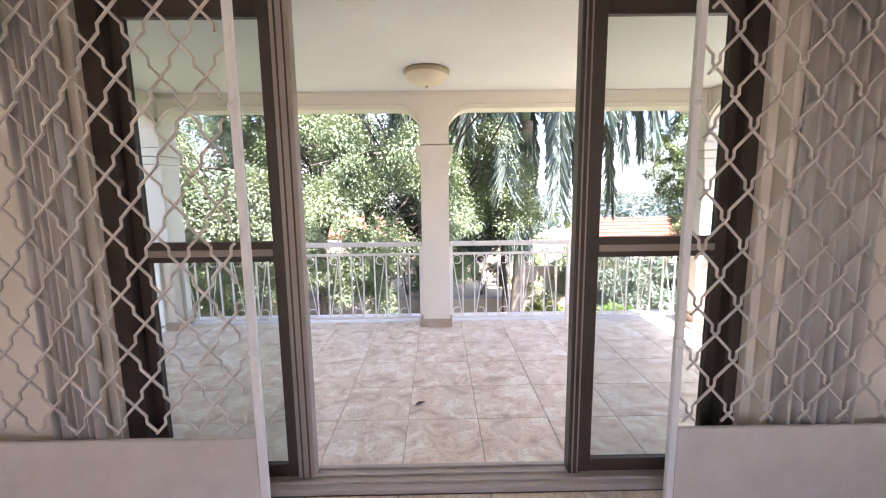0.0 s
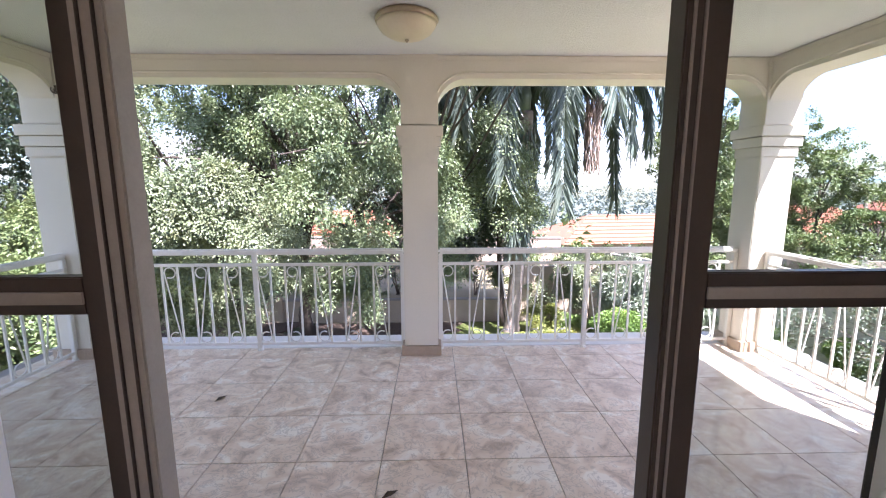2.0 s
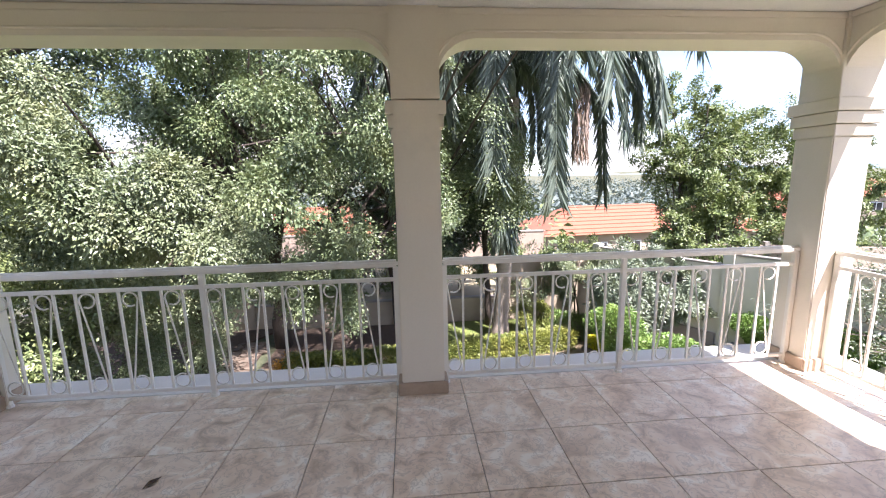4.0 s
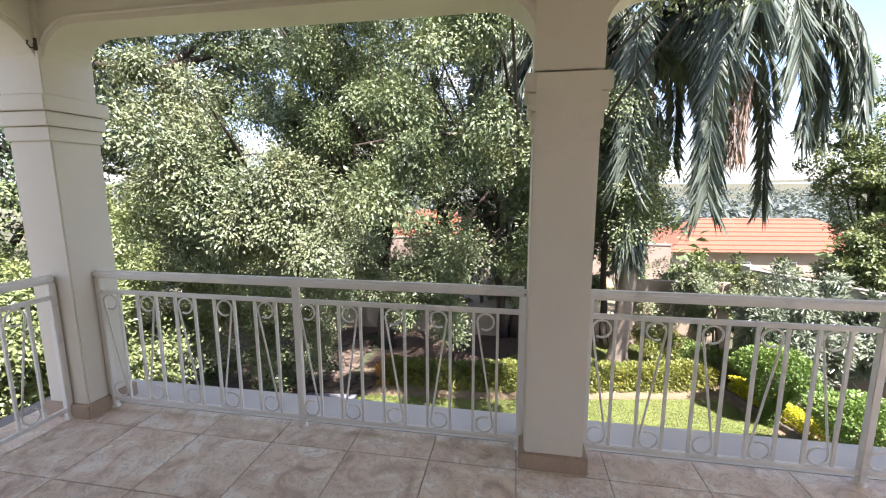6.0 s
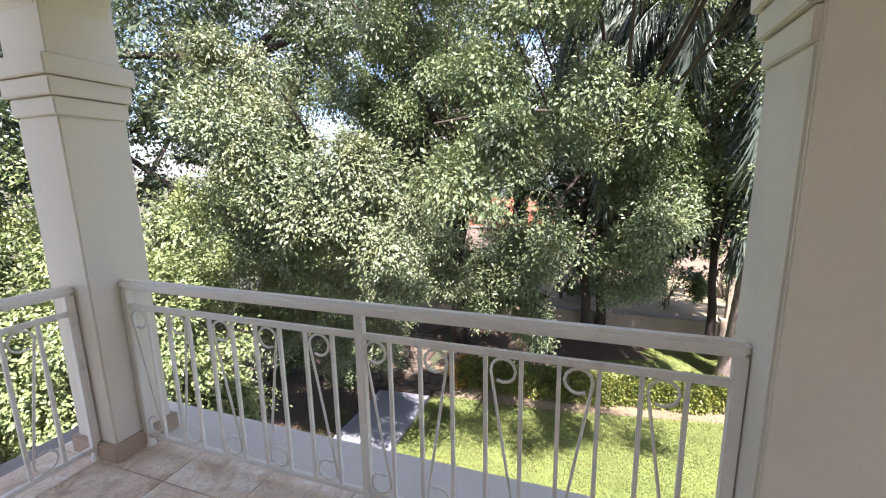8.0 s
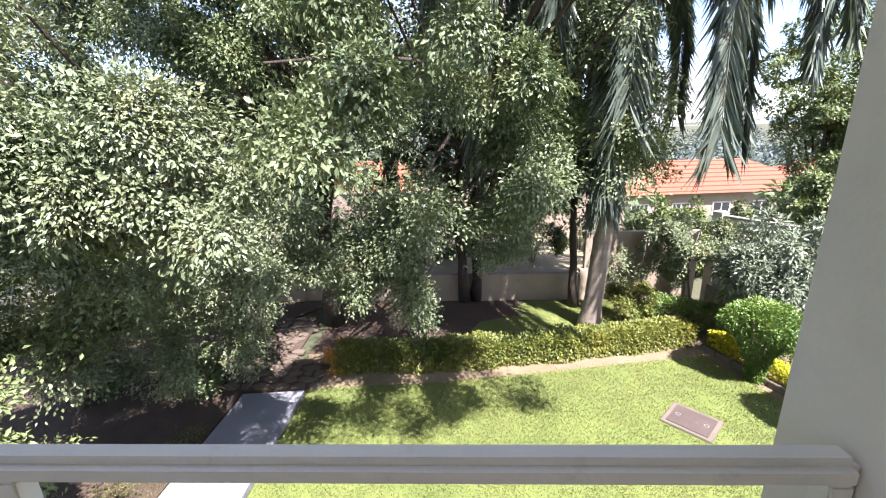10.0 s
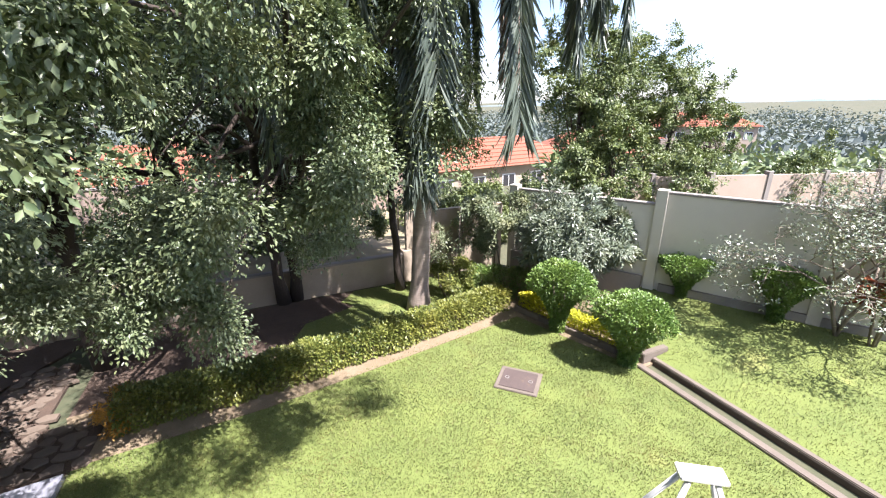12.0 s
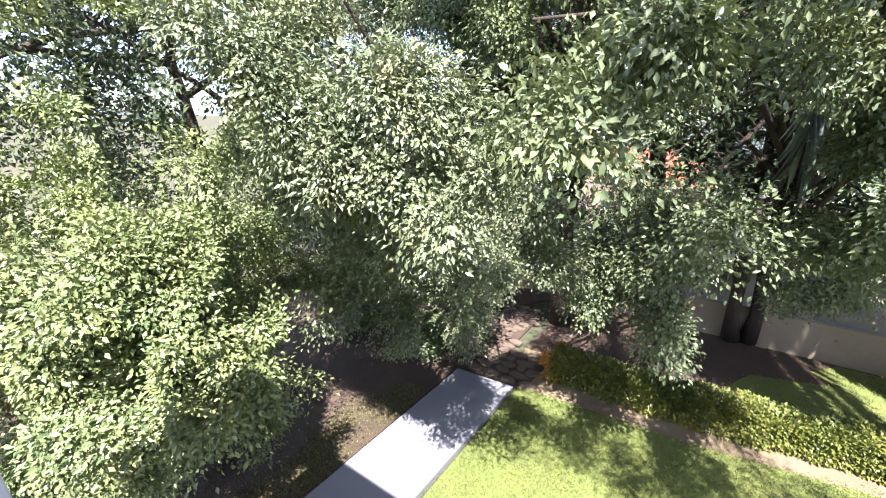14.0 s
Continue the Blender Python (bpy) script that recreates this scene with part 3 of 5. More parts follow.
def build_balcony():
    structure("balcony_slab", boxed(-3.75, 3.65, 2.10, 5.34, -0.25, -0.012), M["concrete"], "concrete balcony slab with a pale edge", "slab")
    structure("balcony_ledge", boxed(-3.75, 3.65, 5.02, 5.36, -0.27, 0.0, 0.006), M["pale_cement"], "pale cement ledge outside the railing", "ledge")
    structure("ceiling", boxed(-3.6, 3.5, 2.30, 5.13, CEIL, CEIL + 0.26), M["ceiling"], "white rough plastered balcony ceiling", "ceiling")
    for i, x in enumerate(COLUMNS):
        column(x, i == 1)
    build_arch("beam_1", COLUMNS[0] + 0.15, COLUMNS[1] - 0.15, pose(0, RAIL_Y, 0), "white plastered beam with rounded corners over the bay")
    build_arch("beam_2", COLUMNS[1] + 0.15, COLUMNS[2] - 0.15, pose(0, RAIL_Y, 0), "white plastered beam with rounded corners over the bay")
    build_arch("beam_3", 2.31, RAIL_Y - 0.15, pose(COLUMNS[0], 0, 0, 0, 0, 90) @ Matrix.Identity(4), "white plastered side beam with rounded corners")
    build_arch("beam_4", -RAIL_Y + 0.15, -2.31, pose(COLUMNS[2], 0, 0, 0, 0, -90), "white plastered side beam with rounded corners")
    for x, n in ((COLUMNS[0], "pilaster_1"), (COLUMNS[2], "pilaster_2")):
        structure(n, boxed(x - 0.16, x + 0.16, 2.301, 2.44, 0, 2.19, 0.006), M["plaster"], "white plastered half column against the house wall", "pilaster")


def scroll(flip, s0, s1, z0, z1):
    """An S of flat bar between two balusters."""
    r = (s1 - s0) * 0.40
    mid = (s0 + s1) / 2
    k = 1 if flip else -1
    top = [(mid + k * (r * math.cos(a)), z1 - r + r * math.sin(a)) for a in [radians(-120 + i * 30) for i in range(11)]]
    low = [(mid - k * (r * math.cos(a)), z0 + r - r * math.sin(a)) for a in [radians(-120 + i * 30) for i in range(11)]]
    pts = top + low[::-1]
    return tube(bmesh.new(), [(x, 0, z) for x, z in pts], 0.0065, 5)


def railing(name, length, first_post, label, m, halves=2):
    ob = tagged(thing(name, label, "railing", group="balcony railings"))
    part("handrail", boxed(0, length, -0.03, 0.03, 0.955, 1.01, 0.016), M["rail_paint"], ob)
    part("rail", boxed(0.0, length, -0.014, 0.014, 0.845, 0.873, 0.004), M["rail_paint"], ob)
    part("rail", boxed(0.0, length, -0.014, 0.014, 0.055, 0.083, 0.004), M["rail_paint"], ob)
    posts = [0.022, length - 0.022] + ([first_post] if halves == 2 else [])
    for x in posts:
        part("post", boxed(x - 0.02, x + 0.02, -0.02, 0.02, 0.0, 0.957, 0.004), M["rail_paint"], ob)
        part("post_foot", tube(bmesh.new(), [(x, 0, 0.0), (x, 0, 0.02)], [0.032, 0.027], 10), M["rail_paint"], ob)
    ends = [0.022, first_post, length - 0.022] if halves == 2 else [0.022, length - 0.022]
    bar_me = mesh_from("baluster", boxed(-0.008, 0.008, -0.008, 0.008, 0.083, 0.845), M["rail_paint"])
    for a, b in zip(ends, ends[1:]):
        n = 2 * max(1, round((b - a) / 0.29))
        step = (b - a) / n
        for i in range(1, n):
            bar = new("baluster", bar_me)
            bar.parent = ob
            bar.location = (a + i * step, 0, 0)
        for i in range(0, n, 2):
            part("scroll", scroll(i % 4 == 0, a + i * step + 0.008, a + (i + 1) * step - 0.008, 0.088, 0.838), M["rail_paint"], ob, smooth=True)
    ob.matrix_world = m
    return ob


def build_railings():
    lab = "white painted steel railing with scrollwork between square bars"
    x0 = COLUMNS[0] + 0.162
    railing("railing", COLUMNS[1] - 0.162 - x0, -1.63 - x0, lab, pose(x0, RAIL_Y, 0))
    x0 = COLUMNS[1] + 0.162
    railing("railing", COLUMNS[2] - 0.162 - x0, 1.58 - x0, lab, pose(x0, RAIL_Y, 0))
    span = RAIL_Y - 0.162 - 2.442
    for x in (COLUMNS[0] + 0.02, COLUMNS[2]):
        railing("railing", span, span / 2, "white painted steel side railing with scrollwork, between column and house", pose(x, 2.442, 0, 0, 0, 90))


def wall_bracket():
    """A small rusty hook left on the corner column, under the beams."""
    ob = thing("wall_bracket", "small rusty iron bracket on the corner column under the beam", "bracket", (COLUMNS[0] + 0.155, RAIL_Y - 0.165, 2.42))
    part("plate", boxed(-0.012, 0.012, -0.006, 0.004, -0.035, 0.035, 0.002), M["iron"], ob)
    part("hook", tube(bmesh.new(), [(0, -0.004, -0.02), (0, -0.03, -0.028), (0, -0.045, -0.01), (0, -0.04, 0.012)], 0.005, 6), M["iron"], ob, smooth=True)


def ceiling_lamp():
    ob = thing("ceiling_lamp", "round cream glass ceiling lamp with a bronze rim", "lamp", (-0.09, 4.0, CEIL))
    ring = tube(bmesh.new(), [(0, 0, 0.0), (0, 0, -0.02), (0, 0, -0.04)], [0.20, 0.215, 0.205], 28)
    part("rim", ring, M["brass"], ob, "dull bronze rim", True)
    bm = bmesh.new()
    rows = [(0.20, -0.04), (0.195, -0.06), (0.17, -0.095), (0.12, -0.125), (0.06, -0.14), (0.008, -0.145)]
    tube(bm, [(0, 0, z) for _, z in rows], [r for r, _ in rows], 28)
    part("bowl", bm, M["opal"], ob, "cream frosted glass bowl", True)
    part("finial", tube(bmesh.new(), [(0, 0, -0.14), (0, 0, -0.15), (0, 0, -0.162)], [0.012, 0.014, 0.004], 10), M["brass"], ob)


def sliding_panel(x0, x1, y, label):
    """A glazed door leaf with a middle rail."""
    ob = tagged(thing("sliding_door", label, "door", group="balcony door leaves"))
    z0, z1, s, d = 0.045, 2.575, 0.06, 0.022
    for x in (x0, x1 - s):
        part("stile", boxed(x, x + s, y - d, y + d, z0, z1, 0.004), M["bronze"], ob)
    for a, b in ((z0, z0 + 0.075), (1.27, 1.375), (z1 - 0.115, z1)):
        rail = part("rail", boxed(x0 + s, x1 - s, y - d + 0.002, y + d - 0.002, a, b, 0.004), M["bronze"], ob)
        if a == 1.27:
            part("cover_strip", boxed(x0 + s, x1 - s, y - d - 0.006, y - d + 0.001, 1.30, 1.335, 0.002), M["bronze_pale"], rail, "paler aluminium strip")
    for a, b in ((z0 + 0.075, 1.27), (1.375, z1 - 0.115)):
        pane = part("pane", boxed(x0 + s, x1 - s, y - 0.003, y + 0.003, a, b), M["glass"], ob, "clear glass")
        pane.visible_shadow = False
    return ob


def build_door():
    f = tagged(thing("door_1", "wide bronze aluminium sliding door frame with its middle open", "door"), kind="structure")
    for x0, x1 in ((-1.66, -1.56), (1.50, 1.575)):
        jamb = part("jamb", boxed(x0, x1, 2.06, 2.24, 0.02, 2.625, 0.005), M["bronze"], f)
        edge = x0 - 0.05 if x0 < 0 else x1
        part("architrave", boxed(edge, edge + 0.05, 2.02, 2.20, 0.0, 2.625, 0.004), M["plaster"], jamb, "white plastered edge")
    part("head", boxed(-1.56, 1.50, 2.06, 2.24, 2.577, 2.625, 0.005), M["bronze"], f)
    sill = part("sill", boxed(-1.56, 1.50, 2.04, 2.25, -0.006, 0.03, 0.004), M["sill"], f)
    for y in (2.09, 2.15, 2.21):
        part("track", boxed(-1.56, 1.50, y - 0.006, y + 0.006, 0.03, 0.044), M["sill"], sill)
    for x0, x1, mat in ((-0.795, -0.705, "bronze_pale"), (0.708, 0.775, "bronze")):
        post = part("mullion", boxed(x0, x1, 2.115, 2.195, 0.044, 2.577, 0.005), M[mat], f)
        for k in (0.3, 0.72):
            x = x0 + (x1 - x0) * k
            part("groove_strip", boxed(x - 0.004, x + 0.004, 2.108, 2.116, 0.05, 2.57, 0.002), M["bronze" if mat != "bronze" else "bronze_pale"], post)
    sliding_panel(-1.56, -0.795, 2.15, "bronze framed glazed door leaf slid to the side")
    sliding_panel(0.775, 1.50, 2.15, "bronze framed glazed door leaf slid to the side, beside the opening")


def security_gate(x0, x1, y, free_low, label):
    ob = tagged(thing("security_gate", label, "gate", group="mesh security gates"))
    t, z0, z1, kick = 0.035, 0.03, 2.55, 0.46
    for x in (x0, x1 - t):
        part("stile", boxed(x, x + t, y - 0.018, y + 0.018, z0, z1, 0.004), M["white_paint"], ob)
    part("top_rail", boxed(x0 + t, x1 - t, y - 0.018, y + 0.018, z1 - t, z1, 0.004), M["white_paint"], ob)
    part("kick_plate", boxed(x0 + t, x1 - t, y - 0.012, y + 0.012, z0, kick, 0.004), M["gate_paint"], ob, "plain white sheet metal kick plate")
    free = x0 if free_low else x1
    for z in (0.90, 1.99):
        a = free + (0.012 if free_low else -0.012)
        lug = tube(bmesh.new(), [(a + 0.022 * math.cos(u), y - 0.022, z + 0.022 * math.sin(u)) for u in [2 * math.pi * i / 12 for i in range(13)]], 0.007, 6)
        part("lug", lug, M["white_paint"], ob, smooth=True)
    # crimped bars: they run down at a slant with an upright jog half way between crossings
    cw, ch = 0.095, 0.135
    left, right, bot, top = x0 + t, x1 - t, kick, z1 - t
    k0 = int((right - left + top - bot) / cw) + 3
    for direction in (1, -1):
        for k in range(-k0, k0):
            if (k % 2):
                continue
            pts = []
            x = (left if direction > 0 else right) + k * cw * 1.0
            z = top
            while z > bot:
                for dx, dz in ((0.03, -0.032), (0.0175, -0.018), (0.0, -0.035), (0.0475, -0.05)):
                    nx, nz = x + direction * dx, z + dz
                    if left <= x <= right and z >= bot:
                        if not pts:
                            pts.append((x, y + 0.005 * direction, z))
                        if left <= nx <= right and nz >= bot:
                            pts.append((nx, y + 0.005 * direction, nz))
                    x, z = nx, nz
            if len(pts) > 1:
                part("mesh_bar", tube(bmesh.new(), pts, 0.0072, 5), M["gate_paint"], ob)
    return ob


def curtain(x0, x1, y, label):
    ob = thing("curtain", label, "curtain", (0, 0, 0))
    bm = bmesh.new()
    n = 48
    lo, hi = [], []
    for i in range(n + 1):
        s = i / n
        yy = y + 0.035 * math.sin(s * 38) + 0.012 * math.sin(s * 91)
        lo.append(bm.verts.new((x0 + (x1 - x0) * s, yy * 1.0, 0.03)))
        hi.append(bm.verts.new((x0 + (x1 - x0) * s, y + (yy - y) * 0.6, 2.68)))
    for i in range(n):
        bm.faces.new((lo[i], lo[i + 1], hi[i + 1], hi[i]))
    cloth = part("cloth", bm, M["cloth"], ob, smooth=True)
    mod = cloth.modifiers.new("thick", "SOLIDIFY")
    mod.thickness = 0.004
    return ob


build_room()
build_balcony()
build_railings()
ceiling_lamp()
wall_bracket()
build_door()
security_gate(-2.25, -0.85, 1.86, False, "white steel mesh security gate, folded back beside the door")
security_gate(1.12, 2.45, 1.88, True, "white steel mesh security gate, folded back before the wall")
curtain(-1.90, -1.66, 1.915, "white sheer curtain drawn aside at the door")
curtain(1.66, 2.05, 1.915, "white sheer curtain drawn aside behind the mesh gate")

# ---- the garden ----
WALL_A, WALL_B = Vector((6.8, 16.5)), Vector((13.6, 4.7))


def height(x, y):
    """The ground beyond the garden falls away, then rises into far hills."""
    d = max(0.0, math.hypot(x, y - 6) - 24)
    z = GROUND - 0.05 - 0.12 * min(d, 70)
    far = max(0.0, math.hypot(x, y) - 500)
    return z + far * 0.012 * (0.7 + 0.3 * math.sin(x * 0.004 + 1) + 0.25 * math.sin(y * 0.003))


def build_ground():
    steps = sorted({round(s * v, 2) for s in (-1, 1) for v in (0, 4, 8, 12, 16, 20, 25, 30, 40, 55, 75, 100, 140, 200, 300, 450, 650, 900, 1300, 1800, 2600)})
    verts = np.array([(x, y, height(x, y)) for y in steps for x in steps])
    n = len(steps)
    faces = np.array([(j * n + i, j * n + i + 1, (j + 1) * n + i + 1, (j + 1) * n + i) for j in range(n - 1) for i in range(n - 1)])
    tagged(new("ground", mesh_of("ground", verts, faces, M["ground"])), "bare brown earth with patches of grass", "ground", kind="structure")


def scatter(pts, count, rng):
    """Random places inside a plan outline."""
    xs, ys = [p[0] for p in pts], [p[1] for p in pts]
    q = np.stack([rng.uniform(min(xs), max(xs), count), rng.uniform(min(ys), max(ys), count)], 1)
    inside = np.zeros(count, bool)
    for (x0, y0), (x1, y1) in zip(pts, pts[1:] + pts[:1]):
        if y0 != y1:
            cross = (q[:, 1] > min(y0, y1)) & (q[:, 1] <= max(y0, y1)) & (q[:, 0] < x0 + (q[:, 1] - y0) * (x1 - x0) / (y1 - y0))
            inside ^= cross
    return q[inside]


def grass(name, pts, z, count, rng, label):
    q = scatter(pts, count, rng)
    q += rng.normal(0, 0.09, q.shape)
    base = np.c_[q, z(q[:, 0]) if callable(z) else np.full(len(q), z)]
    x, y = q[:, 0], q[:, 1]
    comb = np.stack([np.sin(1.9 * x + 1.3 * np.sin(1.1 * y)), np.sin(1.6 * y + 1.7 * np.sin(0.9 * x)), np.zeros(len(q))], 1)
    way = rng.normal(0, 0.5, base.shape) + 0.15 * comb + np.array([0, 0, 0.75])
    worn = np.sin(3.1 * base[:, 0] + 1.3 * np.sin(2.3 * base[:, 1])) * np.sin(2.7 * base[:, 1] + 1.6 * np.sin(1.9 * base[:, 0])) + 0.5 * np.sin(7.3 * base[:, 0] + 4 * base[:, 1])
    kept = rng.uniform(0, 1, len(base)) < 0.92 - 0.5 * np.clip(worn, 0, 1)
    base, way = base[kept], way[kept]
    tagged(new(name, leaves(name, base, way, 0.036, 0.011, M["grass"], rng)), label, "grass", kind="stuff")


LAWN = [(-4.1, 5.6), (6.02, 5.6), (6.05, 10.35), (5.0, 13.42), (1.5, 12.82), (-1.2, 12.36), (-4.1, 12.16)]
BACK = [(-0.9, 13.75), (1.5, 13.9), (5.0, 14.6), (6.6, 16.9), (1.4, 16.9), (0.9, 16.3), (1.25, 15.9), (-0.2, 15.4), (-0.6, 14.6)]
SIDE = [(6.62, 4.0), (13.9, 4.0), (11.0, 9.3), (8.9, 12.9), (7.6, 12.6), (6.62, 10.4)]


def side_height(x):
    """The side lawn rises from the drain to the boundary wall."""
    s = np.clip((x - 6.6) / 2.0, 0, 1)
    return GROUND + 0.08 + (TERRACE - GROUND - 0.08) * s


def build_lawns():
    rng = np.random.default_rng(4)
    structure("lawn_1", prism(LAWN, GROUND - 0.1, GROUND), M["lawn"], "sunlit mown lawn with worn patches", "lawn")
    structure("lawn_2", prism(BACK, GROUND - 0.1, GROUND - 0.01), M["lawn"], "shaded lawn behind the hedge", "lawn")
    side = prism(SIDE, GROUND - 0.1, GROUND)
    bmesh.ops.bisect_plane(side, geom=side.verts[:] + side.edges[:] + side.faces[:], plane_co=(8.6, 0, 0), plane_no=(1, 0, 0))
    bmesh.ops.bisect_plane(side, geom=side.verts[:] + side.edges[:] + side.faces[:], plane_co=(7.6, 0, 0), plane_no=(1, 0, 0))
    for v in side.verts:
        if v.co.z > GROUND - 0.05:
            v.co.z = side_height(v.co.x)
    structure("lawn_3", side, M["lawn"], "gently raised lawn before the boundary wall", "lawn")
    structure("flower_bed", prism([(-4.1, 12.16), (-1.2, 12.36), (1.5, 12.82), (5.0, 13.42), (6.05, 10.35), (6.62, 10.4), (7.6, 12.6), (8.4, 13.6), (6.6, 16.4), (5.0, 14.6), (1.5, 13.9), (-4.6, 13.6)], GROUND - 0.1, GROUND + 0.005), M["dry_soil"], "dry trodden earth along the hedge", "flower bed")
    structure("shade_bed", prism([(-4.6, 13.6), (0.6, 13.8), (1.6, 14.2), (1.7, 16.95), (-4.6, 16.95)], GROUND - 0.1, GROUND - 0.03), M["soil"], "bare earth whose dark colour holds the shade of the trees", "flower bed")
    structure("shrub_bed", prism([(-12, 3), (-5.55, 3), (-5.5, 11.8), (-6.2, 15.0), (-4.6, 17.5), (-14, 17.5)], GROUND - 0.1, GROUND + 0.01), M["soil"], "dark shaded earth with fallen leaves", "flower bed")
    grass("grass_blades_1", LAWN, GROUND, 210000, rng, "short green lawn grass with yellowed tips")
    grass("grass_blades_4", [(-6.5, 6.5), (-5.55, 6.5), (-5.5, 10.6), (-5.9, 11.0), (-6.6, 9.6), (-6.2, 8.2)], GROUND + 0.01, 16000, rng, "tufts of grass in the earth beside the path")
    grass("grass_blades_2", BACK, GROUND - 0.01, 30000, rng, "shaded green lawn grass")
    grass("grass_blades_3", SIDE, side_height, 75000, rng, "green lawn grass on the raised lawn")


def build_path():
    ob = structure("path_slab", prism([(-5.50, 5.6), (-4.17, 5.6), (-4.15, 12.02), (-5.42, 11.9)], GROUND - 0.1, GROUND + 0.05), M["path_slab"], "smooth grey concrete garden path", "path")
    stones = tagged(new("stepping_path", mesh_from("stepping_path", prism([(-6.2, 12.05), (-3.95, 12.1), (-3.9, 13.1), (-4.9, 13.4), (-4.95, 15.6), (-6.0, 15.6), (-6.1, 13.2)], GROUND - 0.1, GROUND + 0.012), M["soil"])), "brown crazy paving of flat stones leading to the gate", "path", kind="structure")
    rng = random.Random(8)
    rows = [(12.12 + 0.24 * j, -6.15, -3.98) if j < 5 else (12.12 + 0.24 * j, -6.0, -4.95) for j in range(15)]
    for y, xa, xb in rows:
        x = xa + rng.uniform(0, 0.1)
        while x < xb - 0.15:
            w = rng.uniform(0.22, 0.5)
            n = rng.randint(5, 8)
            cx, cy = x + w / 2, y + 0.1 + rng.uniform(-0.02, 0.02)
            pts = [(cx + (w * 0.47) * math.cos(a) * rng.uniform(0.86, 1.14), cy + 0.125 * math.sin(a) * rng.uniform(0.82, 1.12)) for a in [2 * math.pi * (i + 0.5 + rng.uniform(-0.3, 0.3)) / n for i in range(n)]]
            part("stone", prism(pts, GROUND, GROUND + rng.uniform(0.03, 0.055)), M["flagstone"], stones)
            x += w


def manhole():
    ob = thing("manhole_cover", "rusty brown steel manhole cover in a concrete rim on the lawn", "manhole", (3.49, 11.08, GROUND), turn=-45.5)
    part("rim", boxed(-0.43, 0.43, -0.385, 0.385, -0.05, 0.03, 0.012), M["kerb"], ob, "pale cement rim")
    lid = part("lid", boxed(-0.35, 0.35, -0.305, 0.305, 0.0, 0.042, 0.006), M["iron"], ob)
    for x in (-0.24, 0.24):
        part("lifting_ring", tube(bmesh.new(), [(x + 0.04 * math.cos(a), 0.04 * math.sin(a), 0.046) for a in [i * math.pi / 5 for i in range(11)]], 0.006, 5), M["concrete"], lid)


def drain():
    ob = tagged(thing("drain_channel", "open concrete storm drain along the lawn", "drain"), kind="structure")
    part("kerb", boxed(6.05, 6.21, 4.0, 10.45, GROUND - 0.5, GROUND + 0.05, 0.015), M["kerb"], ob)
    part("retaining_kerb", boxed(6.50, 6.62, 4.0, 10.45, GROUND - 0.5, GROUND + 0.10, 0.015), M["kerb"], ob)
    part("channel_bed", boxed(6.21, 6.50, 4.0, 10.45, GROUND - 0.5, GROUND - 0.42), M["drain_shade"], ob, "brown bed, darkened for the shade in the channel")
    part("channel_side", boxed(6.488, 6.499, 4.0, 10.44, GROUND - 0.42, GROUND + 0.06), M["drain_shade"], ob, "brown strip, darkened for the shade on the channel wall")
    part("end_wall", boxed(6.25, 7.0, 10.45, 10.6, GROUND - 0.3, GROUND + 0.24, 0.015), M["kerb"], ob)


def bed_edge():
    """Brown blocks along the lawn, standing for the planted bed's dark earth and hedge side."""
    a, b = Vector((5.12, 13.75)), Vector((6.12, 10.6))
    d = b - a
    turn = math.degrees(math.atan2(d.y, d.x))
    ob = tagged(thing("bed_edging", "brown block edging standing for the bed's dark earth and hedge side", "kerb", (a.x, a.y, GROUND), turn=turn), kind="structure")
    n = 8
    step = d.length / n
    for i in range(n):
        part("kerb_block", boxed(i * step + 0.006, (i + 1) * step - 0.006, 0, 0.12, -0.1, 0.15, 0.012), M["kerb"], ob)


